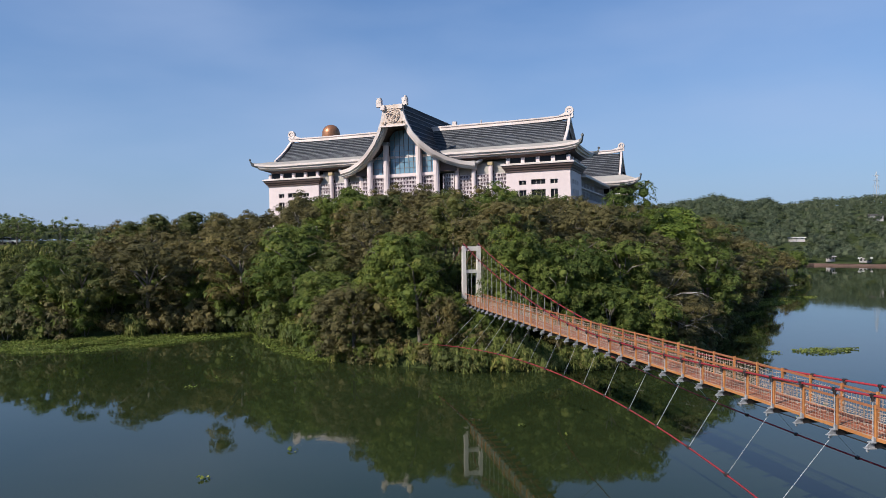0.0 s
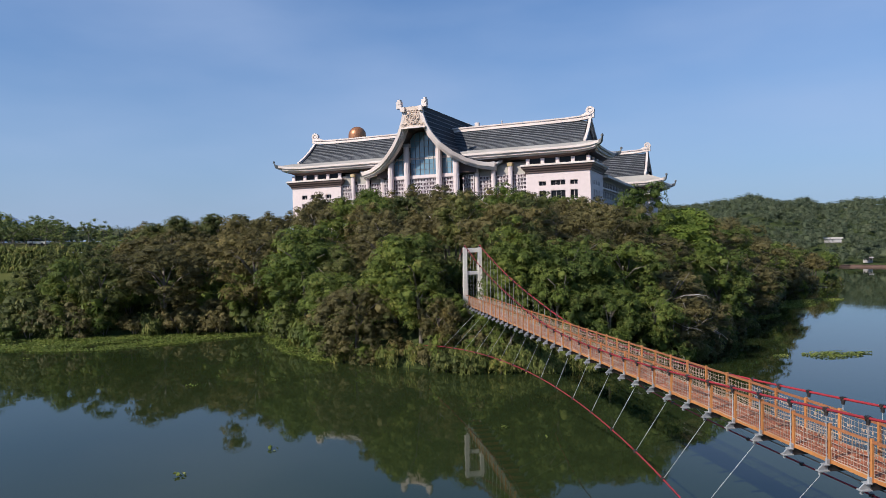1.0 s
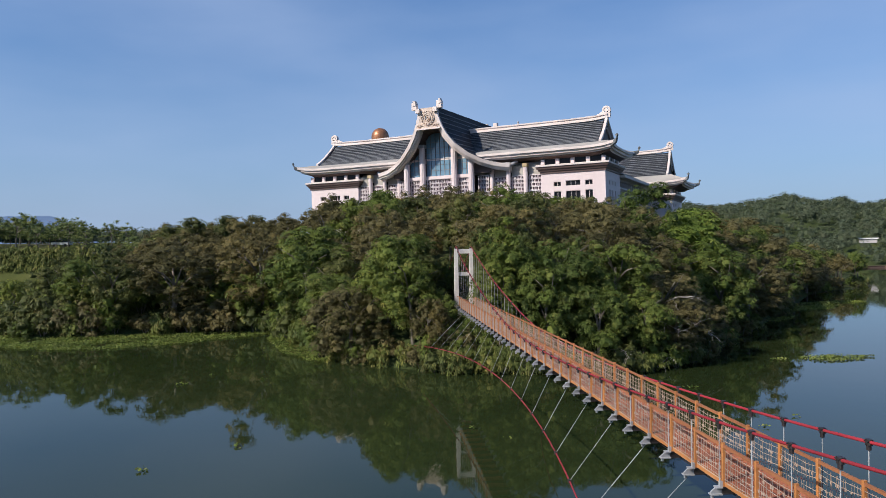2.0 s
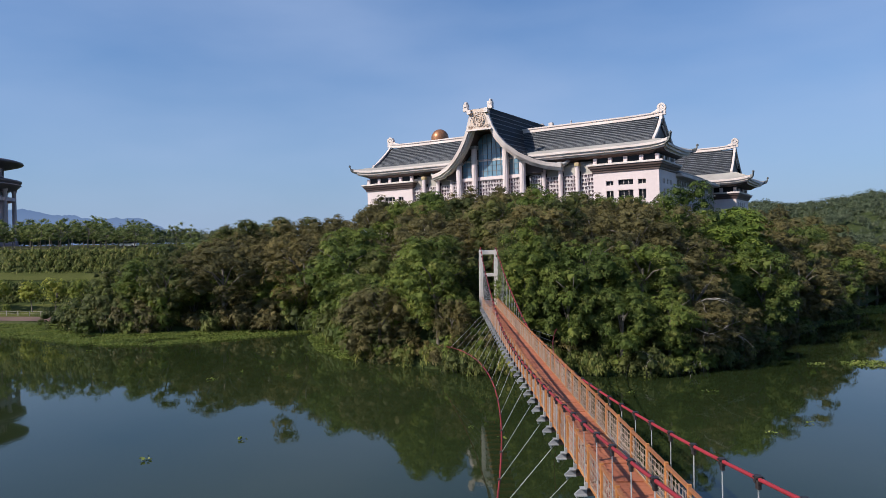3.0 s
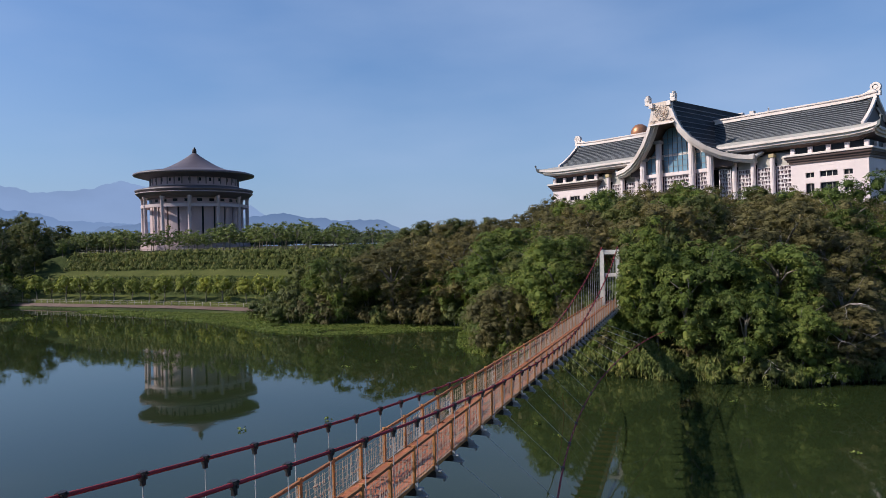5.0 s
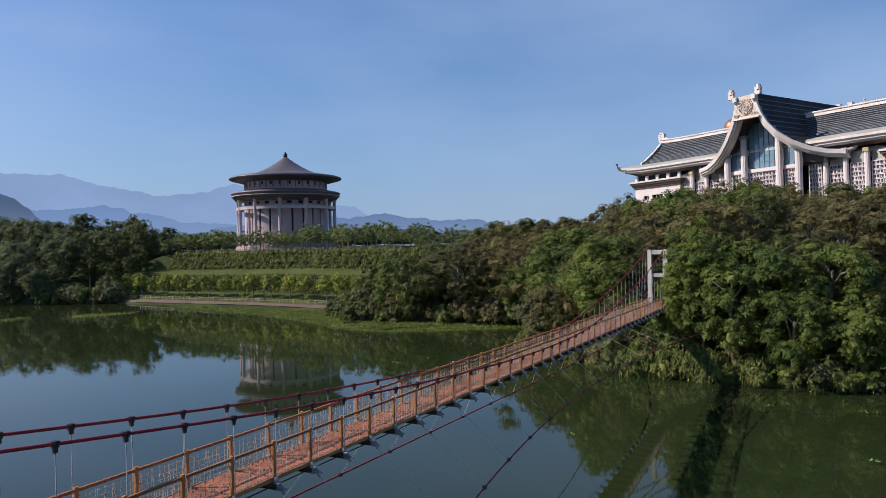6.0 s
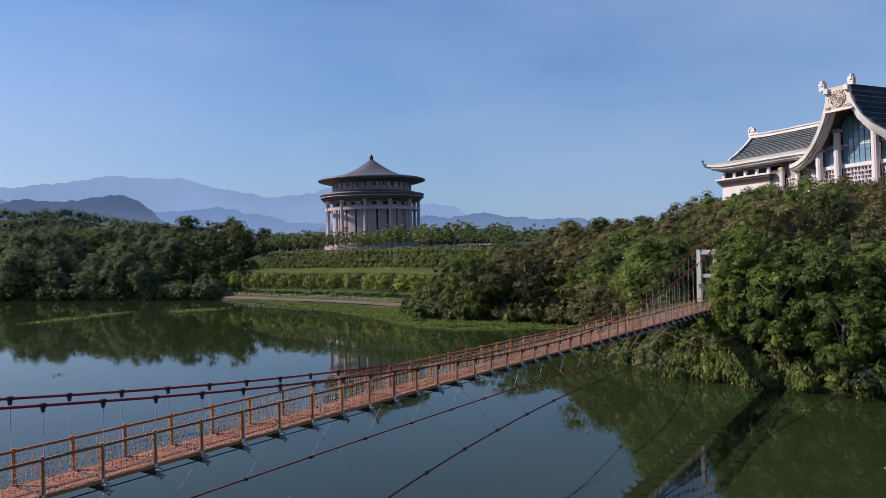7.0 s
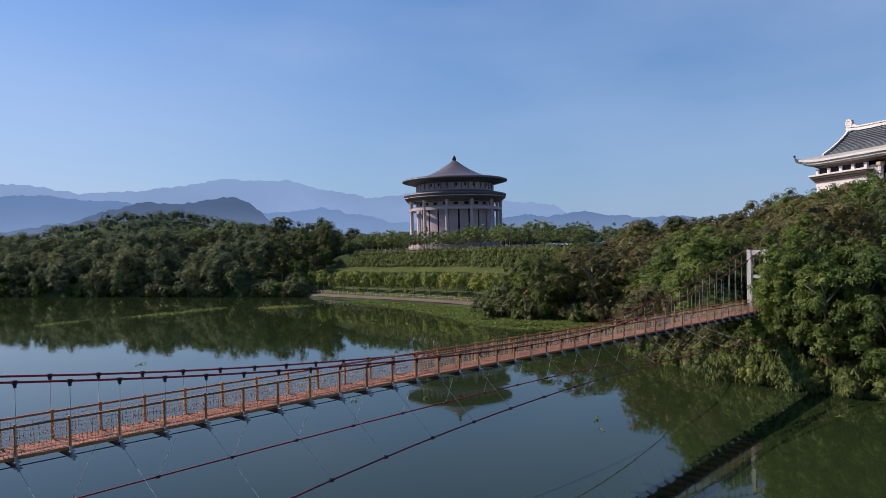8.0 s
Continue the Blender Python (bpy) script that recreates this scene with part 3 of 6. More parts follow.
# trees that stand out in the wood
put(DOME, 7.6, 90.4, 1.22, 7, stretch=1.05)
put(NEAR["green"], 15.2, 86.4, 1.15, 5, stretch=1.05)
put(NEAR["green"], 12.5, 91.5, 1.2, 5, stretch=1.1)
put(NEAR["green"], 33.0, 82.5, 1.3, 6)
put(NEAR["green"], 39.5, 82.5, 1.25, 6)
put(NEAR["olive"], 46.5, 84.5, 1.1, 6)
put(LIME, 63.0, 113.0, 1.5, 8)
put(LIME, 58.5, 104.5, 1.3, 7)
put(LIME, 97.0, 142.0, 0.85, 5)
put(LIME, 80.0, 123.5, 0.8, 5)
put(LIME, 108.0, 156.0, 0.8, 5)
put(NEAR["dark"], -44.0, 125.0, 0.62, 5)
put(NEAR["green"], 14.5, 93.0, 1.25, 6)
put(NEAR["olive"], 28.0, 91.0, 1.35, 6)


put(SLIM, 24.1, 82.6, 1.0, 3)
put(SLIM, 24.9, 80.2, 0.95, 3)
put(SLIM, 27.0, 80.4, 1.05, 3)
put(SLIM, 26.4, 84.6, 1.05, 3)
put(NEAR["dark"], 29.0, 85.5, 0.9, 4, stretch=1.3)
put(NEAR["olive"], 16.9, 82.8, 0.60, 4, stretch=1.45)
put(SLIM, 19.4, 82.4, 0.52, 2)
put(NEAR["olive"], 18.0, 81.6, 0.42, 2, stretch=1.7)
put(NEAR["dark"], 25.8, 89.5, 0.85, 4, stretch=1.25)
put(NEAR["dark"], 17.0, 90.5, 0.85, 4, stretch=1.1)
put(NEAR["green"], 30.2, 79.0, 1.05, 4, stretch=1.15)
put(NEAR["green"], 35.8, 77.6, 0.92, 4, stretch=1.1)
put(NEAR["green"], 41.5, 78.3, 0.9, 4)
put(NEAR["olive"], 46.0, 80.2, 0.85, 4)
put(NEAR["olive"], 50.5, 84.0, 0.9, 4)


def species(x, y):
    """Kinds grow in patches: broadleaf trees by the water, acacias on the slope above."""
    n = noise.noise(Vector((x * 0.035, y * 0.045, 3.0))) + 0.45 * noise.noise(Vector((x * 0.13, y * 0.13, 8.0)))
    s = float(shore_side(np.array([x]), np.array([y]))[0])
    if x < -140:
        return "olive" if n < -0.35 else ("dark" if n < 0.22 else "green")
    if x > 48:
        return "olive" if n < -0.02 else "green"
    if x < -8:
        n = n - 0.12 + 0.1 * math.sin(x * 0.3)
        return "olive" if n < 0.02 else ("dark" if n < 0.25 else "green")
    if s < 9:
        return "green" if n > -0.05 else ("dark" if n > -0.25 else "olive")
    return "olive" if n < 0.27 else ("dark" if n < 0.38 else "green")


def in_yard(x, y):
    a, b = (x - PALACE[0]) * PU[0] + (y - PALACE[1]) * PU[1], (x - PALACE[0]) * PV[0] + (y - PALACE[1]) * PV[1]
    return abs(a) < 66 and -21 < b < 110


def scatter(n, x0, x1, y0, y1, s0, s1, kinds, gap, lo, hi, skip=None):
    xs = [(wood.uniform(x0, x1), wood.uniform(y0, y1)) for _ in range(n)]
    ss = shore_side(np.array([p[0] for p in xs]), np.array([p[1] for p in xs]))
    count = 0
    for (x, y), s in zip(xs, ss):
        if s < s0 or s > s1 or (skip and skip(x, y)) or not free(x, y, gap):
            continue
        big = 1.0
        if kinds is NEAR:      # old trees close to the water, tallest at the inner bay
            big = 1.62 - 0.02 * s if x < -32 else (2.0 - 0.02 * s if x < 2 else (1.28 if x < 48 else 1.42))
        if not free(x, y, gap * (0.5 + 0.5 * big)):
            continue
        put(kinds if kinds is WEST else kinds[species(x, y)], x, y, big * wood.uniform(lo, hi), gap * (0.5 + 0.5 * big), stretch=wood.uniform(0.9, 1.12))
        count += 1
    return count


def off_limits(x, y):
    return in_yard(x, y) or (abs(x - 21.7) < 3.2 and y < 97) or (x < -47 and y > 128)


scatter(2200, -52, 128, 78, 180, 0.6, 3.0, NEAR, 4.9, 0.78, 1.08, off_limits)
scatter(3600, -52, 128, 78, 190, 3.0, 15, NEAR, 5.4, 0.78, 1.10, off_limits)
scatter(3000, -54, 150, 90, 205, 14, 30, MID, 5.6, 0.85, 1.15, off_limits)
scatter(2400, -54, 150, 100, 205, 29, 62, BACK, 5.6, 0.9, 1.15, off_limits)
scatter(1200, 100, 190, 140, 300, 0.8, 40, BACK, 5.6, 0.7, 1.0, off_limits)
west_gap = lambda x, y: x > -172 and y > 148
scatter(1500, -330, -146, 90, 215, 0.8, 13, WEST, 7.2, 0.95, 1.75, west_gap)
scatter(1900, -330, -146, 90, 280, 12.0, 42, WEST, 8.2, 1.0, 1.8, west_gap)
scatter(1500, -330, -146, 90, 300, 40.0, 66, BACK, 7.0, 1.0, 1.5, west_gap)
# a leaning row that overhangs the water
for k in range(10, 30):
    seg = SHORE[k + 1] - SHORE[k]
    ln = math.hypot(seg[0], seg[1])
    for j in range(int(ln / 3.4) + 1):
        t = (j + wood.uniform(0.2, 0.8)) * 3.4 / ln
        if t > 1:
            continue
        o = wood.uniform(0.4, 2.4)
        x, y = SHORE[k][0] + seg[0] * t - seg[1] / ln * o, SHORE[k][1] + seg[1] * t + seg[0] / ln * o
        if off_limits(x, y) or not free(x, y, 3.0) or x < -48:
            continue
        put((MID if x > 90 else NEAR)[species(x, y)], x, y, wood.uniform(0.5, 0.78), 3.0, z=0.2 * o)
# undergrowth that closes the wood below its crowns
for i in range(900):
    x, y = wood.uniform(-50, 70), wood.uniform(76, 140)
    if i % 9 == 0:
        x, y = wood.uniform(-300, -150), wood.uniform(98, 165)
    s = float(shore_side(np.array([x]), np.array([y]))[0])
    if not 1.5 < s < 13 or off_limits(x, y) or any((x - a) ** 2 + (y - b) ** 2 < 12 for a, b, g in PLACED if g == 1.5):
        continue
    PLACED.append((x, y, 1.5))
    plant(SHRUB[(0, 1, 0, 2)[wood.randrange(4)]], x, y, wood.uniform(1.5, 2.3) if x < 2 else wood.uniform(1.0, 1.5), wood.uniform(0, 360))
for i in range(110):
    k = wood.randrange(3, 7)
    t = wood.random()
    px, py = SHORE[k] * (1 - t) + SHORE[k + 1] * t
    if i % 2:
        plant(WEST[i % 3], px + wood.uniform(-0.5, 1.5), py + wood.uniform(0.5, 2.5), wood.uniform(0.45, 0.85), wood.uniform(0, 360), z=-0.6)
    else:
        plant(SHRUB[i // 2 % 3], px + wood.uniform(-0.5, 1.0), py + wood.uniform(0.2, 1.2), wood.uniform(1.2, 1.9), wood.uniform(0, 360), z=0.0)
# low growth along the water
for i in range(330):
    k = wood.randrange(10, 31)
    t = wood.random()
    px, py = SHORE[k] * (1 - t) + SHORE[k + 1] * t
    nx, ny = -(SHORE[k + 1] - SHORE[k])[1], (SHORE[k + 1] - SHORE[k])[0]
    ln = math.hypot(nx, ny)
    o = wood.uniform(-0.6, 2.2)
    x, y = px + nx / ln * o, py + ny / ln * o
    if abs(x - 21.5) < 1.8 and o > 0.6:
        continue
    if all((x - a) ** 2 + (y - b) ** 2 > 2.3 for a, b, g in PLACED if g == 1):
        kind = SHRUB[3] if 17 < x < 34 else SHRUB[(0, 1, 2, 2, 1, 0, 3)[wood.randrange(7)]]
        PLACED.append((x, y, 1))
        plant(kind, x, y, wood.uniform(0.7, 1.15) * (1.5 if x < 2 else 1.0), wood.uniform(0, 360), z=max(0.0, 0.3 * o))
# round the bridge tower and the slope behind it
for x, y, s, k in ((18.6, 84.2, 1.0, 0), (17.2, 86.5, 1.2, 0), (19.0, 82.0, 1.0, 2), (25.5, 84.5, 1.1, 0), (24.6, 88.5, 1.1, 0), (19.2, 88.6, 1.2, 1), (21.6, 93.5, 1.2, 0), (23.5, 95.5, 1.3, 1), (26.0, 80.5, 1.0, 3), (20.2, 96.5, 1.3, 0), (20.0, 82.6, 1.15, 0), (22.6, 82.2, 1.1, 3), (21.4, 81.2, 1.2, 2), (23.9, 84.0, 1.2, 0), (19.6, 85.6, 1.1, 2), (17.0, 80.6, 1.0, 3), (19.8, 79.6, 1.0, 3), (21.8, 79.4, 1.1, 3), (25.4, 78.6, 1.0, 3), (20.8, 80.6, 1.0, 0), (27.8, 78.4, 1.0, 3), (23.0, 81.4, 1.1, 0), (24.2, 86.2, 1.2, 1), (18.2, 80.8, 0.9, 3), (23.6, 79.8, 0.9, 3)):
    plant(SHRUB[k], x, y, s, wood.uniform(0, 360))


# ---- the terraced garden below the round hall ----
def garden(x, s):
    """A point of the garden: x along its shore, s inland."""
    return x + 0.12 * s, 139.0 - (x + 58.0) * 0.124 + 0.99 * s


def strip(name, x0, x1, s0, s1, mat, label, category, lift=0.06, nx=60, ns=5):
    pts = np.array([garden(x0 + (x1 - x0) * i / nx, s0 + (s1 - s0) * j / ns) for j in range(ns + 1) for i in range(nx + 1)])
    z = height(pts[:, 0], pts[:, 1]) + lift
    idx = np.arange((nx + 1) * (ns + 1)).reshape(ns + 1, nx + 1)
    f = np.stack([idx[:-1, :-1], idx[:-1, 1:], idx[1:, 1:], idx[1:, :-1]], -1).reshape(-1, 4)
    tagged(new(name, np_mesh(name, np.column_stack([pts, z]), f, mat, True)), label, category, kind="structure")


strip("lawn", -156, -50, 3.7, 12.6, LAWN, "mown grass bank with young trees", "lawn")
strip("lawn", -156, -50, 16.2, 23.2, LAWN, "grass terrace between hedges", "lawn")
strip("lawn", -170, -20, 26.2, 62.0, LAWN, "broad lawn round the hall", "lawn", 0.08, 80, 20)
strip("path", -156, -56, 0.6, 3.5, ASPHALT, "brown paved lakeside path", "path", 0.10, 80, 2)

# low fence beside the path
fence = thing("path_fence", "low pale railing along the lakeside path", "fence")
prev = None
fpost = link_mesh("post", Geo().bevel_box(-0.06, -0.06, -0.2, 0.06, 0.06, 1.0, 0.01), BARE_WOOD)
for k in range(41):
    x, y = garden(-156 + 2.5 * k, 4.2)
    z = float(height(np.array([x]), np.array([y]))[0])
    part("post", fpost, BARE_WOOD, fence, m=Matrix.Translation((x, y, z)))
    if prev:
        for h in (0.5, 0.92):
            part("rail", Geo().tube([(prev[0], prev[1], prev[2] + h), (x, y, z + h)], 0.03, 5), BARE_WOOD, fence)
    prev = (x, y, z)


def hedge(name, x0, x1, s0, s1, z0, z1, seed, label, per=17, size=0.5):
    """Creepers that hang over a terrace wall."""
    rng = np.random.default_rng(seed)
    cs, rs = [], []
    n = int((x1 - x0) / 0.95)
    for i in range(n):
        if rng.random() < 0.04:
            continue
        for j in range(4):
            t = (j + rng.uniform(-0.3, 0.3)) / 3
            x, y = garden(x0 + (x1 - x0) * (i + rng.random()) / n, s0 + (s1 - s0) * t)
            cs.append((x, y, z0 + (z1 - z0) * t + rng.uniform(-0.25, 0.35)))
            rs.append(rng.uniform(0.6, 1.0))
    v, f = leaf_cloud(rng, np.array(cs), np.array(rs), per, size, 1.15, 0.9, low=-0.9, blades=4)
    tagged(new(name, np_mesh(name, v, f, LEAF_HEDGE)), label, "hedge", kind="stuff")


hedge("hedge", -152, -50, 23.2, 25.6, 10.0, 14.0, 301, "thick green creepers hanging over the upper terrace wall")
hedge("hedge", -150, -52, 13.2, 15.0, 4.2, 7.0, 302, "shaggy green hedge below the middle terrace", 15, 0.48)

row = random.Random(21)
for k in range(16):
    x, y = garden(-150 + 6.1 * k + row.uniform(-0.6, 0.6), 7.0 + row.uniform(-0.5, 0.5))
    plant(ROW_TREE[k % 2], x, y, row.uniform(1.12, 1.42), row.uniform(0, 360), stretch=1.12)
for k in range(4):
    x, y = garden(-146 + 24.0 * k + row.uniform(-1, 1), 5.6)
    plant(ROW_TREE[k % 2], x, y, row.uniform(0.4, 0.6), row.uniform(0, 360))
for k in range(420):
    x, y = garden(row.uniform(-172, -30), row.uniform(33, 62) if k % 2 else row.uniform(30, 37))
    if math.hypot(x + 126.2, y - 206.5) < 21.5 or not free(x, y, 3.6):
        continue
    PLACED.append((x, y, 3.6))
    plant(PARK_TREE[k % 3], x, y, row.uniform(0.65, 1.0) if x > -70 else row.uniform(0.75, 1.2), row.uniform(0, 360))
for gx, gs, k in ((-50.0, 41.0, 1.15), (-46.5, 43.0, 1.0), (-53.0, 44.0, 0.95), (-152.0, 31.5, 0.9), (-146.0, 32.0, 1.0), (-140.5, 31.0, 0.8), (-133.0, 31.5, 0.75), (-125.0, 31.0, 0.85), (-117.0, 31.5, 0.7), (-110.0, 32.0, 0.8)):
    plant(PARK_TREE[1], *garden(gx, gs), k, row.uniform(0, 360))

# tall trees that close the garden in the west
for gx, gs, k in ((-159, 6, 1.0), (-166, 12, 1.4), (-161, 19, 0.8), (-156, 25, 0.42), (-169, 25, 1.6), (-154, 3.4, 0.8), (-172, 4, 1.4), (-176, 17, 1.6), (-157, 12, 0.8), (-164, 2.5, 1.1), (-181, 9, 1.5), (-178, 28, 1.6)):
    plant(MID["green" if gx % 3 == 0 else "dark"][gx % 2], *garden(gx, gs), k, 37.0 * gx)
for x, y, k in ((22.9, 83.4, 1.5), (23.4, 82.6, 1.3), (22.4, 82.4, 1.2)):
    plant(SHRUB[0], x, y, k, 70 * x)

# trees along the foot of the palace
for k in range(11):
    a, b = -42.0 + 7.0 * k, -25.5 + (k % 3)
    x, y = PALACE[0] + a * PU[0] + b * PV[0], PALACE[1] + a * PU[1] + b * PV[1]
    plant(BACK[("green", "olive", "dark")[k % 3]][0], x, y, 0.60 + 0.05 * (k % 4), 50.0 * k)

# every kind that was copied takes one of the standing places itself
for kind, c in STANDING.items():
    kind.matrix_basis = c.matrix_basis.copy()
    for o in list(c.children_recursive) + [c]:
        bpy.data.objects.remove(o)


# ---- woods in the distance ----
def far_woods(name, seed, n, pick, r0, r1, per, size, label, mat, lift=1.2, tall=3.5):
    rng = np.random.default_rng(seed)
    x, y = pick(rng, n)
    ok = shore_side(x, y) > 4
    x, y = x[ok], y[ok]
    z = height(x, y)
    r = rng.uniform(r0, r1, len(x))
    v, f = leaf_cloud(rng, np.column_stack([x, y, z + r * lift + rng.uniform(0, tall, len(x))]), r, per, size, 0.8, 0.0, 0.62, fine=1, blades=4)
    tagged(new(name, np_mesh(name, v, f, mat)), label, "woods", kind="stuff")


def sector(a0, a1, d0, d1, cx=0.0, cy=0.0):
    def pick(rng, n):
        a, d = np.radians(rng.uniform(a0, a1, n)), np.sqrt(rng.uniform(d0 ** 2, d1 ** 2, n))
        return cx + np.sin(a) * d, cy + np.cos(a) * d
    return pick


far_woods("far_woods", 401, 3000, sector(14, 48, 330, 760), 1.8, 4.6, 2.6, 0.85, "wooded hills beyond the lake", LEAF_FAR_HAZE, 0.7, 2.2)
far_woods("far_woods", 402, 2300, sector(-86, -44, 300, 640, 49, -1), 1.8, 4.6, 2.4, 0.85, "dark wooded hills across the lake", LEAF_FAR_HAZE, 0.8, 2.6)
far_woods("far_woods", 403, 1300, sector(-62, -4, 238, 345), 1.5, 2.9, 1.9, 0.95, "trees behind the park", LEAF_FAR_HAZE, 0.8, 1.6)
far_woods("far_woods", 404, 700, sector(-64, -4, 236, 268), 1.3, 2.2, 1.9, 0.95, "thicket along the back of the park", LEAF_FAR_HAZE, 0.5, 1.0)


# ---- plants afloat ----
def floating(name, ring, density, seed, label, size=0.27):
    rng = np.random.default_rng(seed)
    ring = np.array(ring, float)
    lo, hi = ring.min(0), ring.max(0)
    n = int((hi[0] - lo[0]) * (hi[1] - lo[1]) * density * 2)
    p = rng.uniform(lo, hi, (n, 2))
    inside = np.zeros(n, bool)
    for i in range(len(ring)):
        (ax, ay), (bx, by) = ring[i], ring[(i + 1) % len(ring)]
        inside ^= ((ay > p[:, 1]) != (by > p[:, 1])) & (p[:, 0] < (bx - ax) * (p[:, 1] - ay) / (by - ay + 1e-12) + ax)
    p = p[inside & (shore_side(p[:, 0], p[:, 1]) < 0.8)]
    gaps = np.array([noise.noise(Vector((q[0] * 0.22, q[1] * 0.35, seed))) for q in p])
    p = p[gaps > -0.30]
    k = len(p)
    c = np.column_stack([p, rng.uniform(0.03, 0.22, k)])
    nrm = np.column_stack([rng.normal(size=(k, 2)) * 0.5, np.ones(k)])
    nrm /= np.linalg.norm(nrm, axis=1)[:, None]
    a = np.cross(nrm, rng.normal(size=(k, 3)))
    a /= np.linalg.norm(a, axis=1)[:, None]
    b = np.cross(nrm, a)
    L = size * rng.uniform(0.6, 1.3, (k, 1))
    v = np.stack([c - a * L * 0.5, c + b * L * 0.42, c + a * L * 0.5, c - b * L * 0.42], 1).reshape(-1, 3)
    tagged(new(name, np_mesh(name, v, np.arange(4 * k).reshape(-1, 4), LEAF_FLOAT)), label, "water plants", kind="stuff")


def oval(cx, cy, rx, ry, turn=0.0, n=22, seed=1):
    rr = random.Random(seed)
    t = radians(turn)
    out = []
    for k in range(n):
        a, w = 2 * math.pi * k / n, rr.uniform(0.8, 1.15)
        x, y = rx * w * math.cos(a), ry * w * math.sin(a)
        out.append((cx + x * math.cos(t) - y * math.sin(t), cy + x * math.sin(t) + y * math.cos(t)))
    return out


floating("water_hyacinth", [(-112, 139), (-95, 135), (-80, 129), (-62, 121.5), (-50, 115), (-42, 109), (-35, 106.5), (-27, 106), (-20, 109), (-13, 114), (-7, 117), (-4, 106), (-2, 98), (2.5, 90), (6, 90), (5, 97), (2, 110), (-5, 124), (-18, 127), (-45, 125), (-56, 142), (-112, 148)], 11, 501, "mat of floating green water plants along the shore")
floating("water_hyacinth", oval(66.5, 80.2, 4.6, 2.0, 0, seed=2), 14, 502, "round island of floating water plants")
floating("water_hyacinth", oval(59.5, 80.5, 1.2, 0.6, 0, seed=3), 12, 503, "small clump of floating water plants")
floating("water_hyacinth", oval(100, 139, 12, 3.6, 20, seed=4), 9, 504, "streak of floating plants by the headland")
floating("water_hyacinth", oval(113, 148, 10, 2.6, 15, seed=5), 9, 505, "streak of floating plants by the headland")
floating("water_hyacinth", oval(84, 121, 7, 1.6, 40, seed=6), 8, 506, "streak of floating plants by the headland")
floating("water_hyacinth", oval(-128, 96, 4.0, 16, 8, seed=7), 6, 507, "long streak of floating plants on open water")
floating("water_hyacinth", oval(-127, 66, 2.5, 8, 20, seed=8), 5, 508, "long streak of floating plants on open water")
floating("water_hyacinth", oval(-116, 120, 4, 8, -30, seed=9), 6, 509, "long streak of floating plants on open water")
bits = random.Random(77)
for k in range(34):
    x, y = bits.uniform(-70, 60), bits.uniform(45, 112)
    floating("water_hyacinth", oval(x, y, bits.uniform(0.3, 0.9), bits.uniform(0.2, 0.45), bits.uniform(0, 180), 10, k), 14, 600 + k, "small drifting clump of water plants", 0.22)


# ---- in the park: railing and parked cars ----
def ground_z(x, y):
    return float(height(np.array([x]), np.array([y]))[0])


CAR_WHITE = surface("white_car_paint", (0.62, 0.62, 0.62), (0.70, 0.70, 0.70), 0.3, 0, 0.5, 4, 0.02, 0.05, grain=0.03)
RUBBER = surface("tyre_rubber", (0.02, 0.02, 0.02), (0.04, 0.04, 0.04), 0.85)


def car(x, y, turn):
    c = thing("parked_car", "small white car parked on the park drive", "car", "cars parked by the park", pose(x, y, ground_z(x, y) + 0.1, 0, 0, turn))
    side = [(-2.1, 0.35), (2.1, 0.35), (2.15, 0.75), (1.2, 0.92), (-2.0, 0.98), (-2.15, 0.7)]
    part("body", Geo().loft([[(p, -0.85, q) for p, q in side], [(p, 0.85, q) for p, q in side]], caps=True), CAR_WHITE, c)
    cab = [(-1.8, 0.985), (1.0, 0.94), (0.35, 1.48), (-1.35, 1.5)]
    part("cabin", Geo().loft([[(p, -0.7, q) for p, q in cab], [(p, 0.7, q) for p, q in cab]], caps=True), GLASS_DARK, c)
    part("roof", Geo().bevel_box(-1.3, -0.68, 1.5, 0.32, 0.68, 1.54, 0.05), CAR_WHITE, c)
    for sx in (-1.3, 1.3):
        for sy in (-0.8, 0.8):
            part("wheel", Geo().tube([(sx, sy - 0.1, 0.3), (sx, sy + 0.1, 0.3)], 0.31, 12), RUBBER, c)


for gx, gs, turn in ((-66, 38.0, -8), (-58, 38.5, -6), (-51, 37.0, -10)):
    car(*garden(gx, gs), turn)

railing = thing("park_railing", "dark low railing along the upper terrace", "fence")
prev = None
rpost = link_mesh("post", Geo().bevel_box(-0.05, -0.05, -0.2, 0.05, 0.05, 1.1, 0.01), DARK_STEEL)
for k in range(46):
    x, y = garden(-152 + 2.4 * k, 27.6)
    z = ground_z(x, y)
    part("post", rpost, DARK_STEEL, railing, m=Matrix.Translation((x, y, z)))
    if prev:
        for h in (0.55, 1.05):
            part("rail", Geo().tube([(prev[0], prev[1], prev[2] + h), (x, y, z + h)], 0.035, 5), DARK_STEEL, railing)
    prev = (x, y, z)

notice = thing("notice_board", "white notice board on two posts by the bridge tower", "sign", m=pose(23.35, 84.4, 6.0, 0, 0, 12))
part("board", Geo().bevel_box(-0.45, -0.04, 2.2, 0.45, 0.04, 3.5, 0.02), CONCRETE, notice)
for sx in (-0.36, 0.36):
    part("post", Geo().tube([(sx, 0.07, -3.2), (sx, 0.07, 3.4)], 0.04, 6), STEEL, notice)
for k in range(5):
    part("text_bar", Geo().box(-0.34, -0.052, 3.25 - 0.2 * k, 0.34 - 0.1 * (k % 2), -0.042, 3.32 - 0.2 * k), DARK_STEEL, notice)


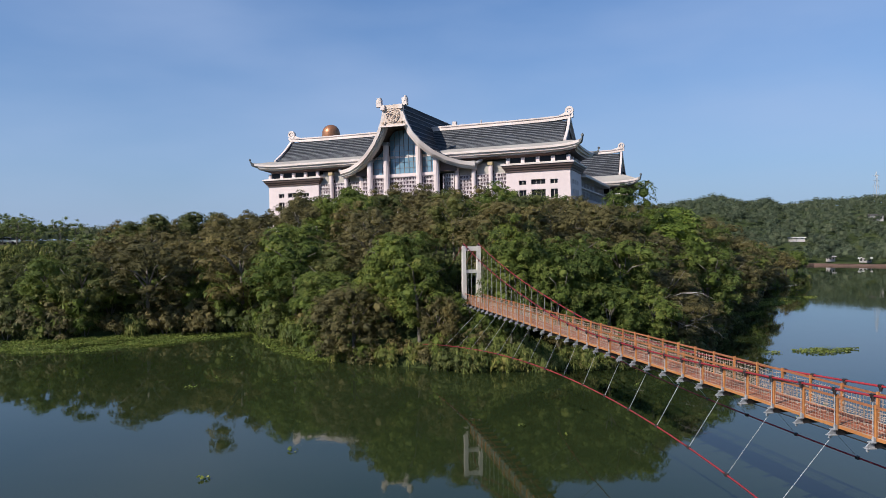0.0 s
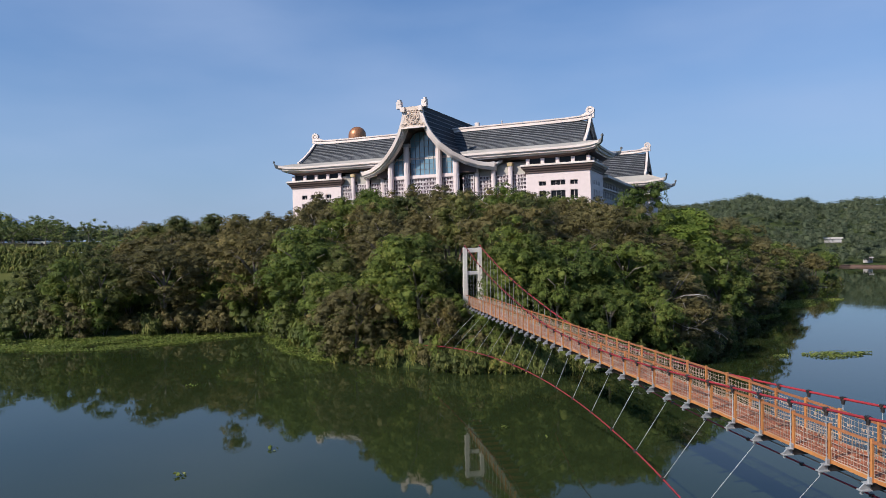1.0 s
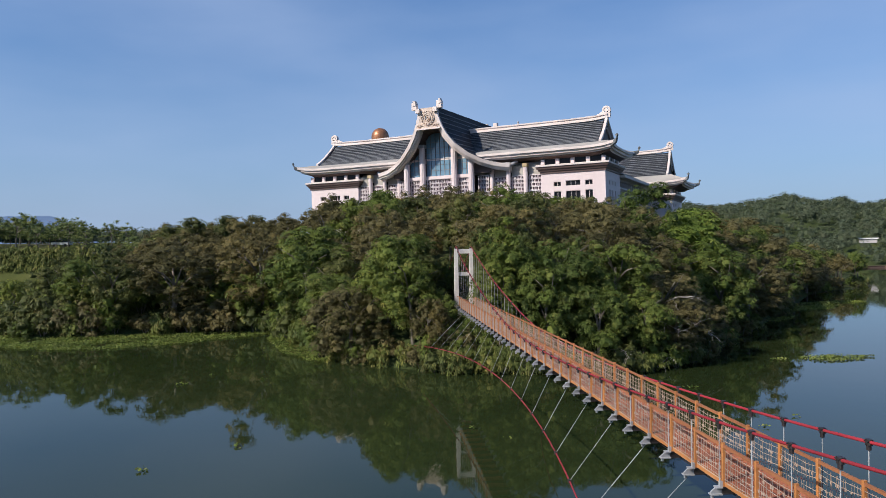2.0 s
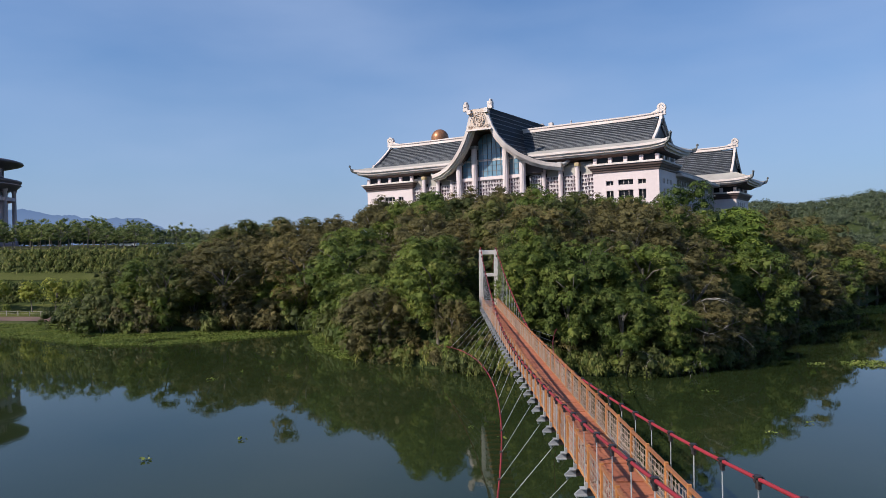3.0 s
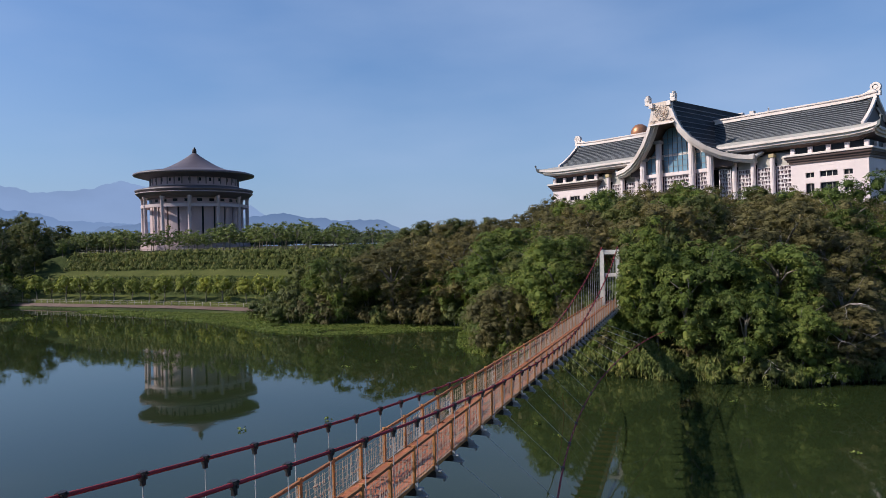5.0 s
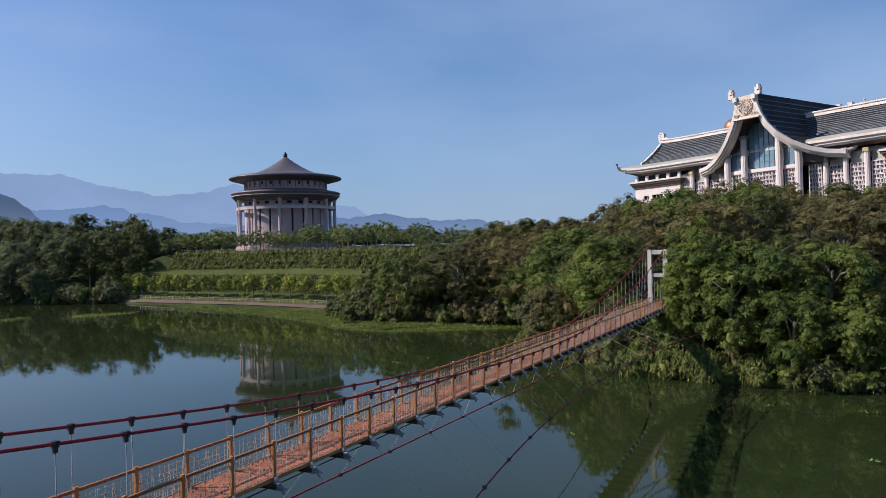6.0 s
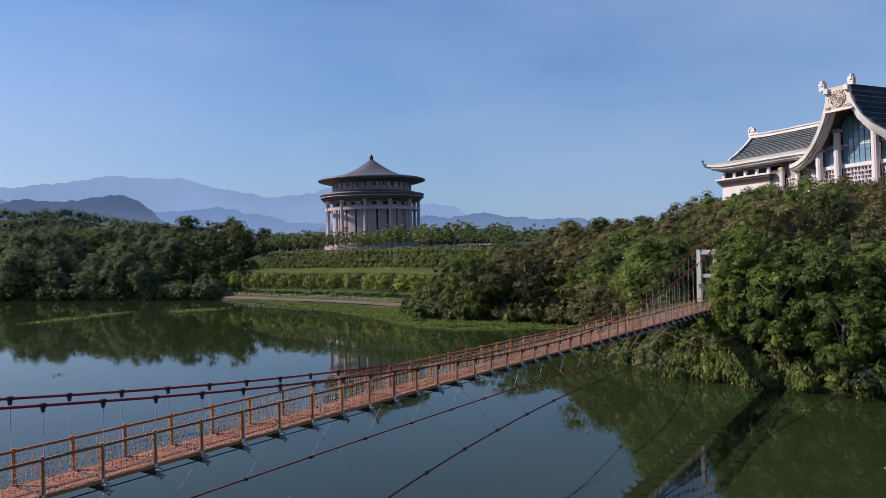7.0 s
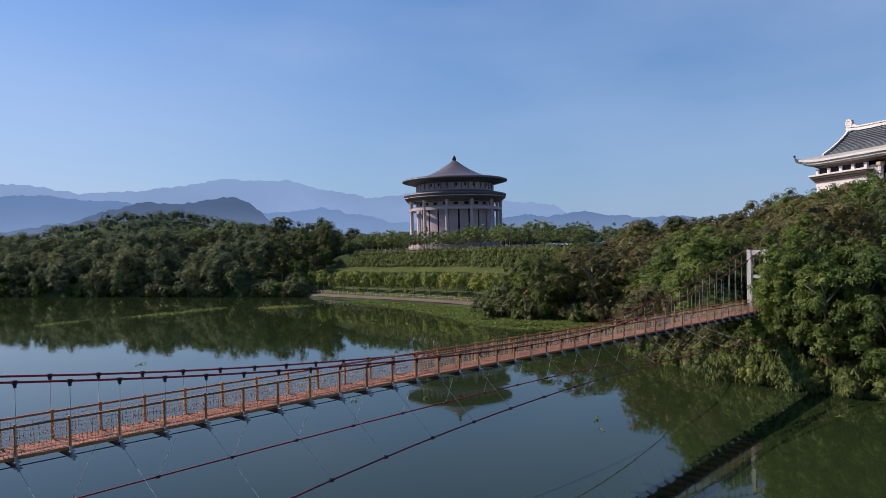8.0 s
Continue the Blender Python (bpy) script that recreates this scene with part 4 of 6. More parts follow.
# ---- the suspension footbridge ----
AX0 = Vector((20.25 - 12.5 * 0.0171, 12.5 - 12.5, 0))
AXD = Vector((1.25, 73.1, 0)).normalized()
AXN = Vector((AXD.y, -AXD.x, 0))
BRIDGE = Matrix(((AXN.x, AXD.x, 0, AX0.x), (AXN.y, AXD.y, 0, AX0.y), (0, 0, 1, 0), (0, 0, 0, 1)))   # x across to the east, y along, z up
END_N, END_S, PITCH = 85.0, -9.0, 1.82
STATIONS = [8.35 + PITCH * k for k in range(-9, 42)]


def deck_z(s):
    return 7.95 - 0.0112 * (s - 8.0) + 0.15 * math.exp(-((s - 25) / 18) ** 2) * 0.3


def cable_z(s):
    q = s - 40.0
    return 8.45 + 0.0098 * q + 0.00262 * q * q + 0.2 * math.exp(-((s - 27) / 9) ** 2) - 0.24 * math.exp(-((s - 50) / 8) ** 2) + 0.08 * math.exp(-((s - 18) / 7) ** 2) - 0.45 * math.exp(-((s + 2) / 8) ** 2)


def guy_west(s):
    q = s - 40.0
    return Vector((-1.95 + 0.0314 * q - 0.0028 * q * q, s, 5.13 - 0.0037 * q - 0.0013 * q * q))


def guy_east(s):
    q = s - 40.0
    return Vector((2.86 + 0.0004 * q + 0.0033 * q * q, s, 5.49 + 0.015 * q - 0.0003 * q * q))


HALF, RAIL, CAB = 0.86, 1.02, 0.98
bridge = thing("suspension_bridge", "narrow orange suspension footbridge with red cables over the lake", "bridge", m=BRIDGE)


def steps(a, b, d):
    n = max(1, round((b - a) / d))
    return [a + (b - a) * i / n for i in range(n + 1)]


# portals
def portal(s, foot):
    p = thing("bridge_tower", "white concrete portal frame carrying the bridge cables", "tower", "bridge towers", BRIDGE @ Matrix.Translation((0, s, 0)))
    for sx in (-1, 1):
        g = Geo()
        ring = lambda w, d, z, x: [(x - w, -d, z), (x + w, -d, z), (x + w, d, z), (x - w, d, z)]
        x = sx * 0.92
        g.loft([ring(0.30, 0.42, foot, x), ring(0.26, 0.36, 7.6, x), ring(0.21, 0.27, 13.9, x), ring(0.17, 0.23, 14.02, x)], caps=True)
        part("leg", g, CONCRETE, p)
        cap = Geo().bevel_box(x - 0.14, -0.3, 14.02, x + 0.14, 0.3, 14.2, 0.05)
        part("cable_saddle", cap, DARK_STEEL, p)
    part("top_beam", Geo().bevel_box(-0.74, -0.2, 13.42, 0.74, 0.2, 13.95, 0.03), CONCRETE, p)
    part("middle_beam", Geo().bevel_box(-0.70, -0.17, 10.72, 0.70, 0.17, 11.12, 0.03), CONCRETE, p)
    return p


portal(END_N + 0.4, 1.0)
portal(END_S - 0.4, -3.5)
# steps and landing behind the northern portal
landing = thing("bridge_landing", "red paved landing behind the bridge tower", "landing", m=BRIDGE)
part("slab", Geo().bevel_box(-0.9, 85.2, 4.0, 0.9, 93.0, 7.12, 0.02), CONCRETE, landing)
for k in range(3):
    part("step", Geo().bevel_box(-0.62, 85.2 + 0.32 * k, 7.124, 0.62, 88.0, 7.28 + 0.17 * k - 0.004 * k, 0.01), PLANK, landing)

# longitudinal beams under the deck
for sx in (-1, 1):
    g = Geo()
    rows = [[(sx * 0.80 - 0.05, s, deck_z(s) - 0.02), (sx * 0.80 + 0.05, s, deck_z(s) - 0.02), (sx * 0.80 + 0.05, s, deck_z(s) + 0.10), (sx * 0.80 - 0.05, s, deck_z(s) + 0.10)] for s in steps(END_S, END_N, 1.82)]
    g.loft(rows, caps=True)
    part("side_beam", g, ORANGE, bridge)
    # handrail
    g = Geo()
    x = sx * HALF
    rows = [[(x - 0.04, s, deck_z(s) + RAIL + 0.08), (x + 0.04, s, deck_z(s) + RAIL + 0.08), (x + 0.04, s, deck_z(s) + RAIL + 0.16), (x - 0.04, s, deck_z(s) + RAIL + 0.16)] for s in steps(END_S, END_N, 1.82)]
    g.loft(rows, caps=True)
    part("handrail", g, HANDRAIL, bridge)
    # main cable, running on to its anchorage behind each portal
    g = Geo()
    pts = [(sx * CAB, END_S - 17, 5.0)] + [(sx * CAB if abs(s - 38) < 42 else sx * (CAB - 0.05), s, cable_z(s)) for s in steps(END_S - 0.4, END_N + 0.4, 1.6)] + [(sx * CAB, END_N + 14, 9.2)]
    g.tube(pts, 0.043, 8)
    part("main_cable", g, RED_CABLE, bridge, "sagging red main cable", True)
    # guy cables, with ties up to the crossbeams
    guy = guy_west if sx < 0 else guy_east
    last = 85.0 if sx < 0 else 73.0
    g = Geo().tube([guy(s) for s in steps(END_S + 1, last, 2.4)], 0.04, 6)
    part("wind_guy", g, GUY_CABLE, bridge, "red wind cable bowed out below the deck", True)

post_me = link_mesh("post", Geo().bevel_box(-0.05, -0.05, -0.05, 0.05, 0.05, RAIL + 0.21, 0.012), ORANGE)
def wedge():
    """The tapered end of a crossbeam, with the foot of the post and an eye bolt."""
    g = Geo().box(0.93, -0.11, -0.26, 1.28, 0.11, -0.225).box(0.93, -0.11, -0.06, 1.12, 0.11, -0.03)
    g.loft([[(0.93, -0.025, -0.225), (0.93, 0.025, -0.225), (0.93, 0.025, -0.06), (0.93, -0.025, -0.06)], [(1.12, -0.025, -0.225), (1.12, 0.025, -0.225), (1.12, 0.025, -0.06), (1.12, -0.025, -0.06)], [(1.26, -0.025, -0.225), (1.26, 0.025, -0.225), (1.26, 0.025, -0.18), (1.26, -0.025, -0.18)]], caps=True)
    g.box(0.90, -0.05, -0.04, 0.99, 0.05, 0.12)
    g.bevel_box(1.16, -0.04, -0.36, 1.24, 0.04, -0.26, 0.01)
    return g


bracket_me = link_mesh("bracket", wedge(), BEAM_STEEL)
beam_me = link_mesh("crossbeam", Geo().box(-0.92, -0.06, -0.22, 0.92, 0.06, -0.06).box(-0.92, -0.09, -0.06, 0.92, 0.09, -0.03).box(-0.92, -0.09, -0.25, 0.92, 0.09, -0.22), DARK_STEEL)
clamp_me = link_mesh("cable_clamp", Geo().bevel_box(-0.065, -0.08, -0.08, 0.065, 0.08, 0.07, 0.03).bevel_box(-0.045, -0.055, -0.19, 0.045, 0.055, -0.08, 0.02).bevel_box(-0.09, -0.03, -0.05, 0.09, 0.03, 0.0, 0.01).bevel_box(-0.09, -0.075, 0.02, 0.09, -0.035, 0.05, 0.01).bevel_box(-0.09, 0.035, 0.02, 0.09, 0.075, 0.05, 0.01), DARK_STEEL)
guyclamp_me = link_mesh("guy_clamp", Geo().bevel_box(-0.07, -0.09, -0.07, 0.07, 0.09, 0.07, 0.02), DARK_STEEL)
for i, s in enumerate(STATIONS):
    z = deck_z(s)
    part("crossbeam", beam_me, DARK_STEEL, bridge, m=Matrix.Translation((0, s, z)))
    for sx in (-1, 1):
        part("post", post_me, ORANGE, bridge, m=Matrix.Translation((sx * HALF, s, z)))
        part("bracket", bracket_me, BEAM_STEEL, bridge, m=Matrix.Translation((0, s, z)) @ pose(0, 0, 0, 0, 0, 0 if sx > 0 else 180))
        cz = cable_z(s)
        part("cable_clamp", clamp_me, DARK_STEEL, bridge, m=Matrix.Translation((sx * CAB, s, cz)))
        if cz > z + 0.2:
            part("hanger", Geo().tube([(sx * CAB, s, z - 0.05), (sx * CAB, s, cz - 0.1)], 0.014, 5), STEEL, bridge)
        if i % 2 == 1 and s < (80 if sx < 0 else 70):
            e = (guy_west if sx < 0 else guy_east)(s + 0.35)
            part("tie", Geo().tube([(sx * 1.0, s, z - 0.2), e], 0.012, 5), STEEL, bridge)
            part("guy_clamp", guyclamp_me, DARK_STEEL, bridge, m=Matrix.Translation(e))
# bottom cables under the deck
for x in (-0.5, 0.5):
    part("bottom_cable", Geo().tube([(x, s, deck_z(s) - 0.32) for s in steps(END_S, END_N, 4)], 0.022, 5), DARK_STEEL, bridge)

# walkway of red boards, one panel between each pair of crossbeams
for s in STATIONS:
    s1 = min(s + PITCH, END_N)
    if s1 <= s + 0.3:
        continue
    a, b = deck_z(s), deck_z(s1)
    n = 6
    for k in range(n):
        t0, t1 = k / n, (k + 1) / n
        y0, y1 = s + 0.055 + (s1 - s - 0.11) * t0 + 0.008, s + 0.055 + (s1 - s - 0.11) * t1 - 0.008
        z0, z1 = a + (b - a) * t0, a + (b - a) * t1
        g = Geo().add([(-0.76, y0, z0 + 0.07), (0.76, y0, z0 + 0.07), (0.76, y1, z1 + 0.07), (-0.76, y1, z1 + 0.07), (-0.76, y0, z0 + 0.12), (0.76, y0, z0 + 0.12), (0.76, y1, z1 + 0.12), (-0.76, y1, z1 + 0.12)],
                      [(3, 2, 1, 0), (4, 5, 6, 7), (0, 1, 5, 4), (1, 2, 6, 5), (2, 3, 7, 6), (3, 0, 4, 7)])
        part("plank", g, PLANK, bridge)

# rope netting of each bay
for sx in (-1, 1):
    for s in STATIONS[:-1]:
        g = Geo()
        x = sx * (HALF - 0.02)
        rr = random.Random(int(s * 100) + sx)
        for k in range(7):
            zz = (0.11, 0.20, 0.34, 0.51, 0.68, 0.84, 1.00)[k]
            pts = []
            for j in range(5):
                q = s + PITCH * j / 4
                pts.append((x + rr.uniform(-0.015, 0.015), q, deck_z(q) + zz - 0.05 * math.sin(math.pi * j / 4) * (k > 2) + rr.uniform(-0.02, 0.02)))
            g.tube(pts, 0.018 if k == 0 else 0.010, 3, False)
        for k in range(13):
            q = s + PITCH * (k + 0.5) / 13
            lean = rr.uniform(-0.09, 0.09)
            g.tube([(x, q, deck_z(q) + 0.10), (x, q + lean * 0.5 + rr.uniform(-0.03, 0.03), deck_z(q) + 0.5), (x, q + lean, deck_z(q) + 1.02)], 0.009, 3, False)
            for h in (0.48, 0.78):
                if rr.random() < 0.6:
                    y = q + lean * h
                    g.box(x - 0.016, y - 0.018, deck_z(q) + h - 0.06, x + 0.016, y + 0.018, deck_z(q) + h + 0.02)
        part("rope_net", g, NET, bridge)


# ---- the palace on the hill ----
PM = Matrix(((PU[0], PV[0], 0, PALACE[0]), (PU[1], PV[1], 0, PALACE[1]), (0, 0, 1, 0), (0, 0, 0, 1)))   # x along the front, y to the rear
PM = PM @ Matrix.Translation((44.0, 0, 42.0)) @ pose(0, 0, 0, 0, -0.95, 0) @ Matrix.Translation((-44.0, 0, -42.0))
palace = thing("palace_building", "large pale stone palace with curved dark tiled roofs on a hill", "building", m=PM)
RNG = random.Random(9)


def wall_front(a0, a1, z0, z1, b, depth, holes, mat, name="wall", parent=None, side=False, sill=None):
    """A wall from a0 to a1 whose outer face is at b, with openings (a0, a1, z0, z1) cut through; each opening holds a dark pane."""
    parent = parent or palace
    A = sorted({a0, a1, *(h[0] for h in holes), *(h[1] for h in holes)})
    Z = sorted({z0, z1, *(h[2] for h in holes), *(h[3] for h in holes)})
    g, inner = Geo(), b + depth
    P = (lambda a, y, z: (y, a, z)) if side else (lambda a, y, z: (a, y, z))
    open_at = lambda a, z: any(h[0] < a < h[1] and h[2] < z < h[3] for h in holes)
    for i in range(len(A) - 1):
        for k in range(len(Z) - 1):
            if not open_at((A[i] + A[i + 1]) / 2, (Z[k] + Z[k + 1]) / 2):
                g.add([P(A[i], b, Z[k]), P(A[i + 1], b, Z[k]), P(A[i + 1], b, Z[k + 1]), P(A[i], b, Z[k + 1])], [(0, 1, 2, 3)])
                g.add([P(A[i], inner, Z[k]), P(A[i + 1], inner, Z[k]), P(A[i + 1], inner, Z[k + 1]), P(A[i], inner, Z[k + 1])], [(3, 2, 1, 0)])
    for p0, p1, q0, q1 in [(a0, a1, z0, z1)] + list(holes):
        c = [(p0, q0), (p1, q0), (p1, q1), (p0, q1)]
        for j in range(4):
            (x, z), (x2, z2) = c[j], c[(j + 1) % 4]
            g.add([P(x, b, z), P(x2, b, z2), P(x2, inner, z2), P(x, inner, z)], [(0, 1, 2, 3)])
    w = part(name, g, mat, parent)
    s = 1 if depth > 0 else -1
    for h in holes:
        y = b + s * min(0.55, abs(depth) * 0.7)
        win = part("window", Geo().add([P(h[0], y, h[2]), P(h[1], y, h[2]), P(h[1], y, h[3]), P(h[0], y, h[3])], [(0, 1, 2, 3)]), GLASS_DARK, w)
        g = Geo()
        n = max(1, round((h[1] - h[0]) / 1.2))
        lo, hi = sorted((y - s * 0.12, y - s * 0.02))
        bar = lambda u0, u1, v0, v1: g.box(*((lo, u0, v0, hi, u1, v1) if side else (u0, lo, v0, u1, hi, v1)))
        for j in range(1, n):
            x = h[0] + (h[1] - h[0]) * j / n
            bar(x - 0.05, x + 0.05, h[2], h[3])
        bar(h[0], h[1], h[2], h[2] + 0.09), bar(h[0], h[1], h[3] - 0.09, h[3])
        part("frame", g, TRIM, win)
    return w


def ring(la, lb, z, cy, lift=0.0, n=26):
    """A rectangle of points whose corners sweep up and out."""
    pts = []
    for (x0, y0), (x1, y1) in (((-la, -lb), (la, -lb)), ((la, -lb), (la, lb)), ((la, lb), (-la, lb)), ((-la, lb), (-la, -lb))):
        ln = abs(x1 - x0) + abs(y1 - y0)
        for k in range(n):
            t = k / n
            t = 0.5 - 0.5 * math.cos(math.pi * t)
            d = min(t, 1 - t) * ln
            u = math.exp(-d / 2.2)
            x, y = x0 + (x1 - x0) * t, y0 + (y1 - y0) * t
            o = 0.8 * u * u * (lift > 0)
            pts.append((x + math.copysign(o, x), cy + y + math.copysign(o, y), z + lift * u))
    return pts


def scroll(parent, x, y, z, s, facing):
    """The round scroll that ends a ridge."""
    g = Geo()
    n = 20
    for r0, r1, w in ((0.55, 1.0, 0.42), (0.0, 0.42, 0.36)):
        rings = []
        for k in range(n + 1):
            a = 2 * math.pi * k / n
            rings.append([(x + facing * s * (r0 * math.cos(a)), y - w * s, z + s * r0 * math.sin(a)), (x + facing * s * r1 * math.cos(a), y - w * s, z + s * r1 * math.sin(a)),
                          (x + facing * s * r1 * math.cos(a), y + w * s, z + s * r1 * math.sin(a)), (x + facing * s * r0 * math.cos(a), y + w * s, z + s * r0 * math.sin(a))])
        g.loft(rings)
    g.box(x - 0.9 * s, y - 0.38 * s, z - 1.7 * s, x + 0.9 * s, y + 0.38 * s, z - 0.7 * s)
    for k in range(4):
        g.box(x - facing * s * (0.7 + 0.9 * k) - 0.5 * s, y - 0.36 * s, z - 1.75 * s, x - facing * s * (0.7 + 0.9 * k) + 0.5 * s, y + 0.36 * s, z - (0.75 + 0.22 * k) * s)
    return part("ridge_scroll", g, TRIM, parent, "white carved scroll")


def hip_roof(cy, la, lb, edge, ridge, z_eave, z_foot, z_ridge, parent):
    """A hip-and-gable roof: half-lengths of the eaves, of the gable and heights."""
    d = z_eave
    part("skirt_roof", Geo().loft([ring(la - 0.2, lb - 0.2, d, cy, 0.80), ring(la - 1.4, lb - 1.4, d + 0.45, cy, 0.4), ring(ridge + 0.4, edge + 0.2, z_foot, cy, 0.15)]), SKIRT, parent, "tan tiled lower roof above the eaves")
    part("fascia", Geo().loft([ring(la - 0.2, lb - 0.2, d, cy, 0.80), ring(la, lb, d - 0.05, cy, 0.80), ring(la, lb, d - 0.62, cy, 0.80), ring(la - 0.45, lb - 0.45, d - 0.66, cy, 0.78), ring(la - 0.5, lb - 0.5, d - 1.25, cy, 0.76),
                               ring(la - 1.1, lb - 1.1, d - 1.3, cy, 0.71), ring(la - 1.2, lb - 1.2, d - 1.75, cy, 0.67)]), TRIM, parent, "stepped cream eaves")
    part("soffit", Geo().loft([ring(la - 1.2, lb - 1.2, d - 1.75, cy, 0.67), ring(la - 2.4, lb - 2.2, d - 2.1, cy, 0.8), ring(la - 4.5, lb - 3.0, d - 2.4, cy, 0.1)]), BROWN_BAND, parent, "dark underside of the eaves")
    # slopes, concave, with pale ribs along the courses
    prof = [(1.0, 0.0), (0.80, 0.15), (0.60, 0.33), (0.40, 0.53), (0.20, 0.76), (0.06, 0.95)]
    at = lambda t: (np.interp(t, np.linspace(0, 1, 6), [p[0] for p in prof]), np.interp(t, np.linspace(0, 1, 6), [p[1] for p in prof]))
    rows = 13
    for sgn in (-1, 1):
        for k in range(rows):
            (o0, h0), (o1, h1) = at(k / rows), at((k + 1) / rows)
            y0, y1, zz0, zz1 = cy + sgn * edge * o0, cy + sgn * edge * o1, z_foot + (z_ridge - z_foot) * h0, z_foot + (z_ridge - z_foot) * h1
            x0, x1 = ridge - 0.9 * h0 * 0.3, ridge - 0.9 * h1 * 0.3
            up = 0.13
            g = Geo().add([(-x0, y0, zz0), (x0, y0, zz0), (x1, y1, zz1 - 0.02), (-x1, y1, zz1 - 0.02), (-x0, y0, zz0 + up), (x0, y0, zz0 + up), (x1, y1, zz1 + 0.02), (-x1, y1, zz1 + 0.02)],
                          [(3, 2, 1, 0), (4, 5, 6, 7), (0, 1, 5, 4), (1, 2, 6, 5), (2, 3, 7, 6), (3, 0, 4, 7)])
            course = part("tile_course", g, ROOF, parent)
            ym = y0 + sgn * 0.06
            part("roof_rib", Geo().box(-x0, min(ym, ym - sgn * 0.12), zz0 + 0.02, x0, max(ym, ym - sgn * 0.12), zz0 + up + 0.03), ROOF_RIB, course)
    # gable ends and their pale verges
    for sx in (-1, 1):
        part("gable_end", Geo().add([(sx * (ridge - 0.7), cy - edge, z_foot - 0.3), (sx * (ridge - 0.7), cy + edge, z_foot - 0.3), (sx * (ridge - 1.0), cy + 0.4, z_ridge), (sx * (ridge - 1.0), cy - 0.4, z_ridge)], [(0, 1, 2, 3)]), ROOF_BROWN, parent)
        for sgn in (-1, 1):
            rings = []
            for k in range(9):
                o, h = at(k / 8)
                y, z, x = cy + sgn * edge * o * 1.02, z_foot + (z_ridge - z_foot) * h, sx * (ridge - 0.05 - 0.27 * h)
                rings.append([(x - 0.35, y, z - 0.1), (x + 0.35, y, z - 0.1), (x + 0.35, y + sgn * 0.1, z + 0.62), (x - 0.35, y + sgn * 0.1, z + 0.62)])
            part("verge", Geo().loft(rings, caps=True), TRIM, parent)
            part("relief", Geo().tube([(sx * (ridge - 0.55), cy + sgn * edge * f, z_foot + (z_ridge - z_foot) * (1 - f) * 0.78) for f in (0.62, 0.45, 0.3, 0.12)], 0.22, 6), TRIM, parent)
    # ridge
    rings = []
    for k in range(25):
        x = -ridge + 2 * ridge * k / 24
        up = 0.9 * math.exp(-(ridge - abs(x)) / 3.0)
        z = z_ridge + up * 0.6
        rings.append([(x, cy - 0.85, z - 0.35), (x, cy - 0.85, z - 0.05), (x, cy - 0.5, z), (x, cy - 0.5, z + 0.55), (x, cy - 0.75, z + 0.6), (x, cy - 0.75, z + 0.95),
                      (x, cy + 0.75, z + 0.95), (x, cy + 0.75, z + 0.6), (x, cy + 0.5, z + 0.55), (x, cy + 0.5, z), (x, cy + 0.85, z - 0.05), (x, cy + 0.85, z - 0.35)])
    part("ridge_beam", Geo().loft(rings, caps=True), TRIM, parent, "pale moulded ridge")
    part("ridge_finial", Geo().lathe([(0.28, z_ridge + 0.9), (0.3, z_ridge + 1.2), (0.12, z_ridge + 1.35), (0.28, z_ridge + 1.65), (0.02, z_ridge + 2.0)], 10, ridge * 0.42, cy), STONE_DIM, parent)
    for sx in (-1, 1):
        scroll(parent, sx * (ridge - 0.3), cy, z_ridge + 2.35, 1.15, sx)
        rings = []
        for q in range(8):
            x, top = sx * (ridge - 5.6 + 0.68 * q), z_ridge + 0.9 + 1.5 * (q / 7) ** 2.2
            rings.append([(x, cy - 0.32, z_ridge + 0.3), (x, cy + 0.32, z_ridge + 0.3), (x, cy + 0.24, top), (x, cy - 0.24, top)])
        part("ridge_flare", Geo().loft(rings, caps=True), TRIM, parent)
    # upswept horns at the four corners
    for sx in (-1, 1):
        for sy in (-1, 1):
            o = Vector((sx, sy * 0.75, 0)).normalized()
            side = Vector((-o.y, o.x, 0))
            root = Vector((sx * (la - 0.3), cy + sy * (lb - 0.3), d - 0.1))
            rings = []
            for k in range(17):
                t = k / 16
                c = root + o * (-3.0 + 5.6 * t - 0.5 * max(0, t - 0.9) * 10 * 0.6) + Vector((0, 0, 0.05 * t + 0.75 * t ** 2.4 + 1.5 * max(0, t - 0.82) / 0.18 * max(0, t - 0.82) * 4))
                hgt, wid = 1.0 - 0.52 * t ** 0.8, 0.52 - 0.26 * t
                rings.append([c - side * wid - Vector((0, 0, hgt)), c + side * wid - Vector((0, 0, hgt)), c + side * wid + Vector((0, 0, hgt * 0.5)), c + side * wid * 0.4 + Vector((0, 0, hgt)), c - side * wid * 0.4 + Vector((0, 0, hgt)), c - side * wid + Vector((0, 0, hgt * 0.5))])
            part("corner_horn", Geo().loft(rings, caps=True), HORN, parent, "grey upswept roof horn")
            tip = Vector(rings[-1][0]).lerp(Vector(rings[-1][3]), 0.5)
            part("horn_curl", Geo().tube([tip + side * (0.22 * q) for q in (-1, 1)], 0.34, 10), HORN, parent)


HIP = dict(z_eave=38.55, z_foot=39.75, z_ridge=46.9)
hip_roof(0.0, 47.4, 13.4, 9.4, 43.6, parent=palace, **HIP)
hip_roof(73.0, 55.6, 15.4, 10.0, 49.5, 33.9, 36.3, 45.4, palace)


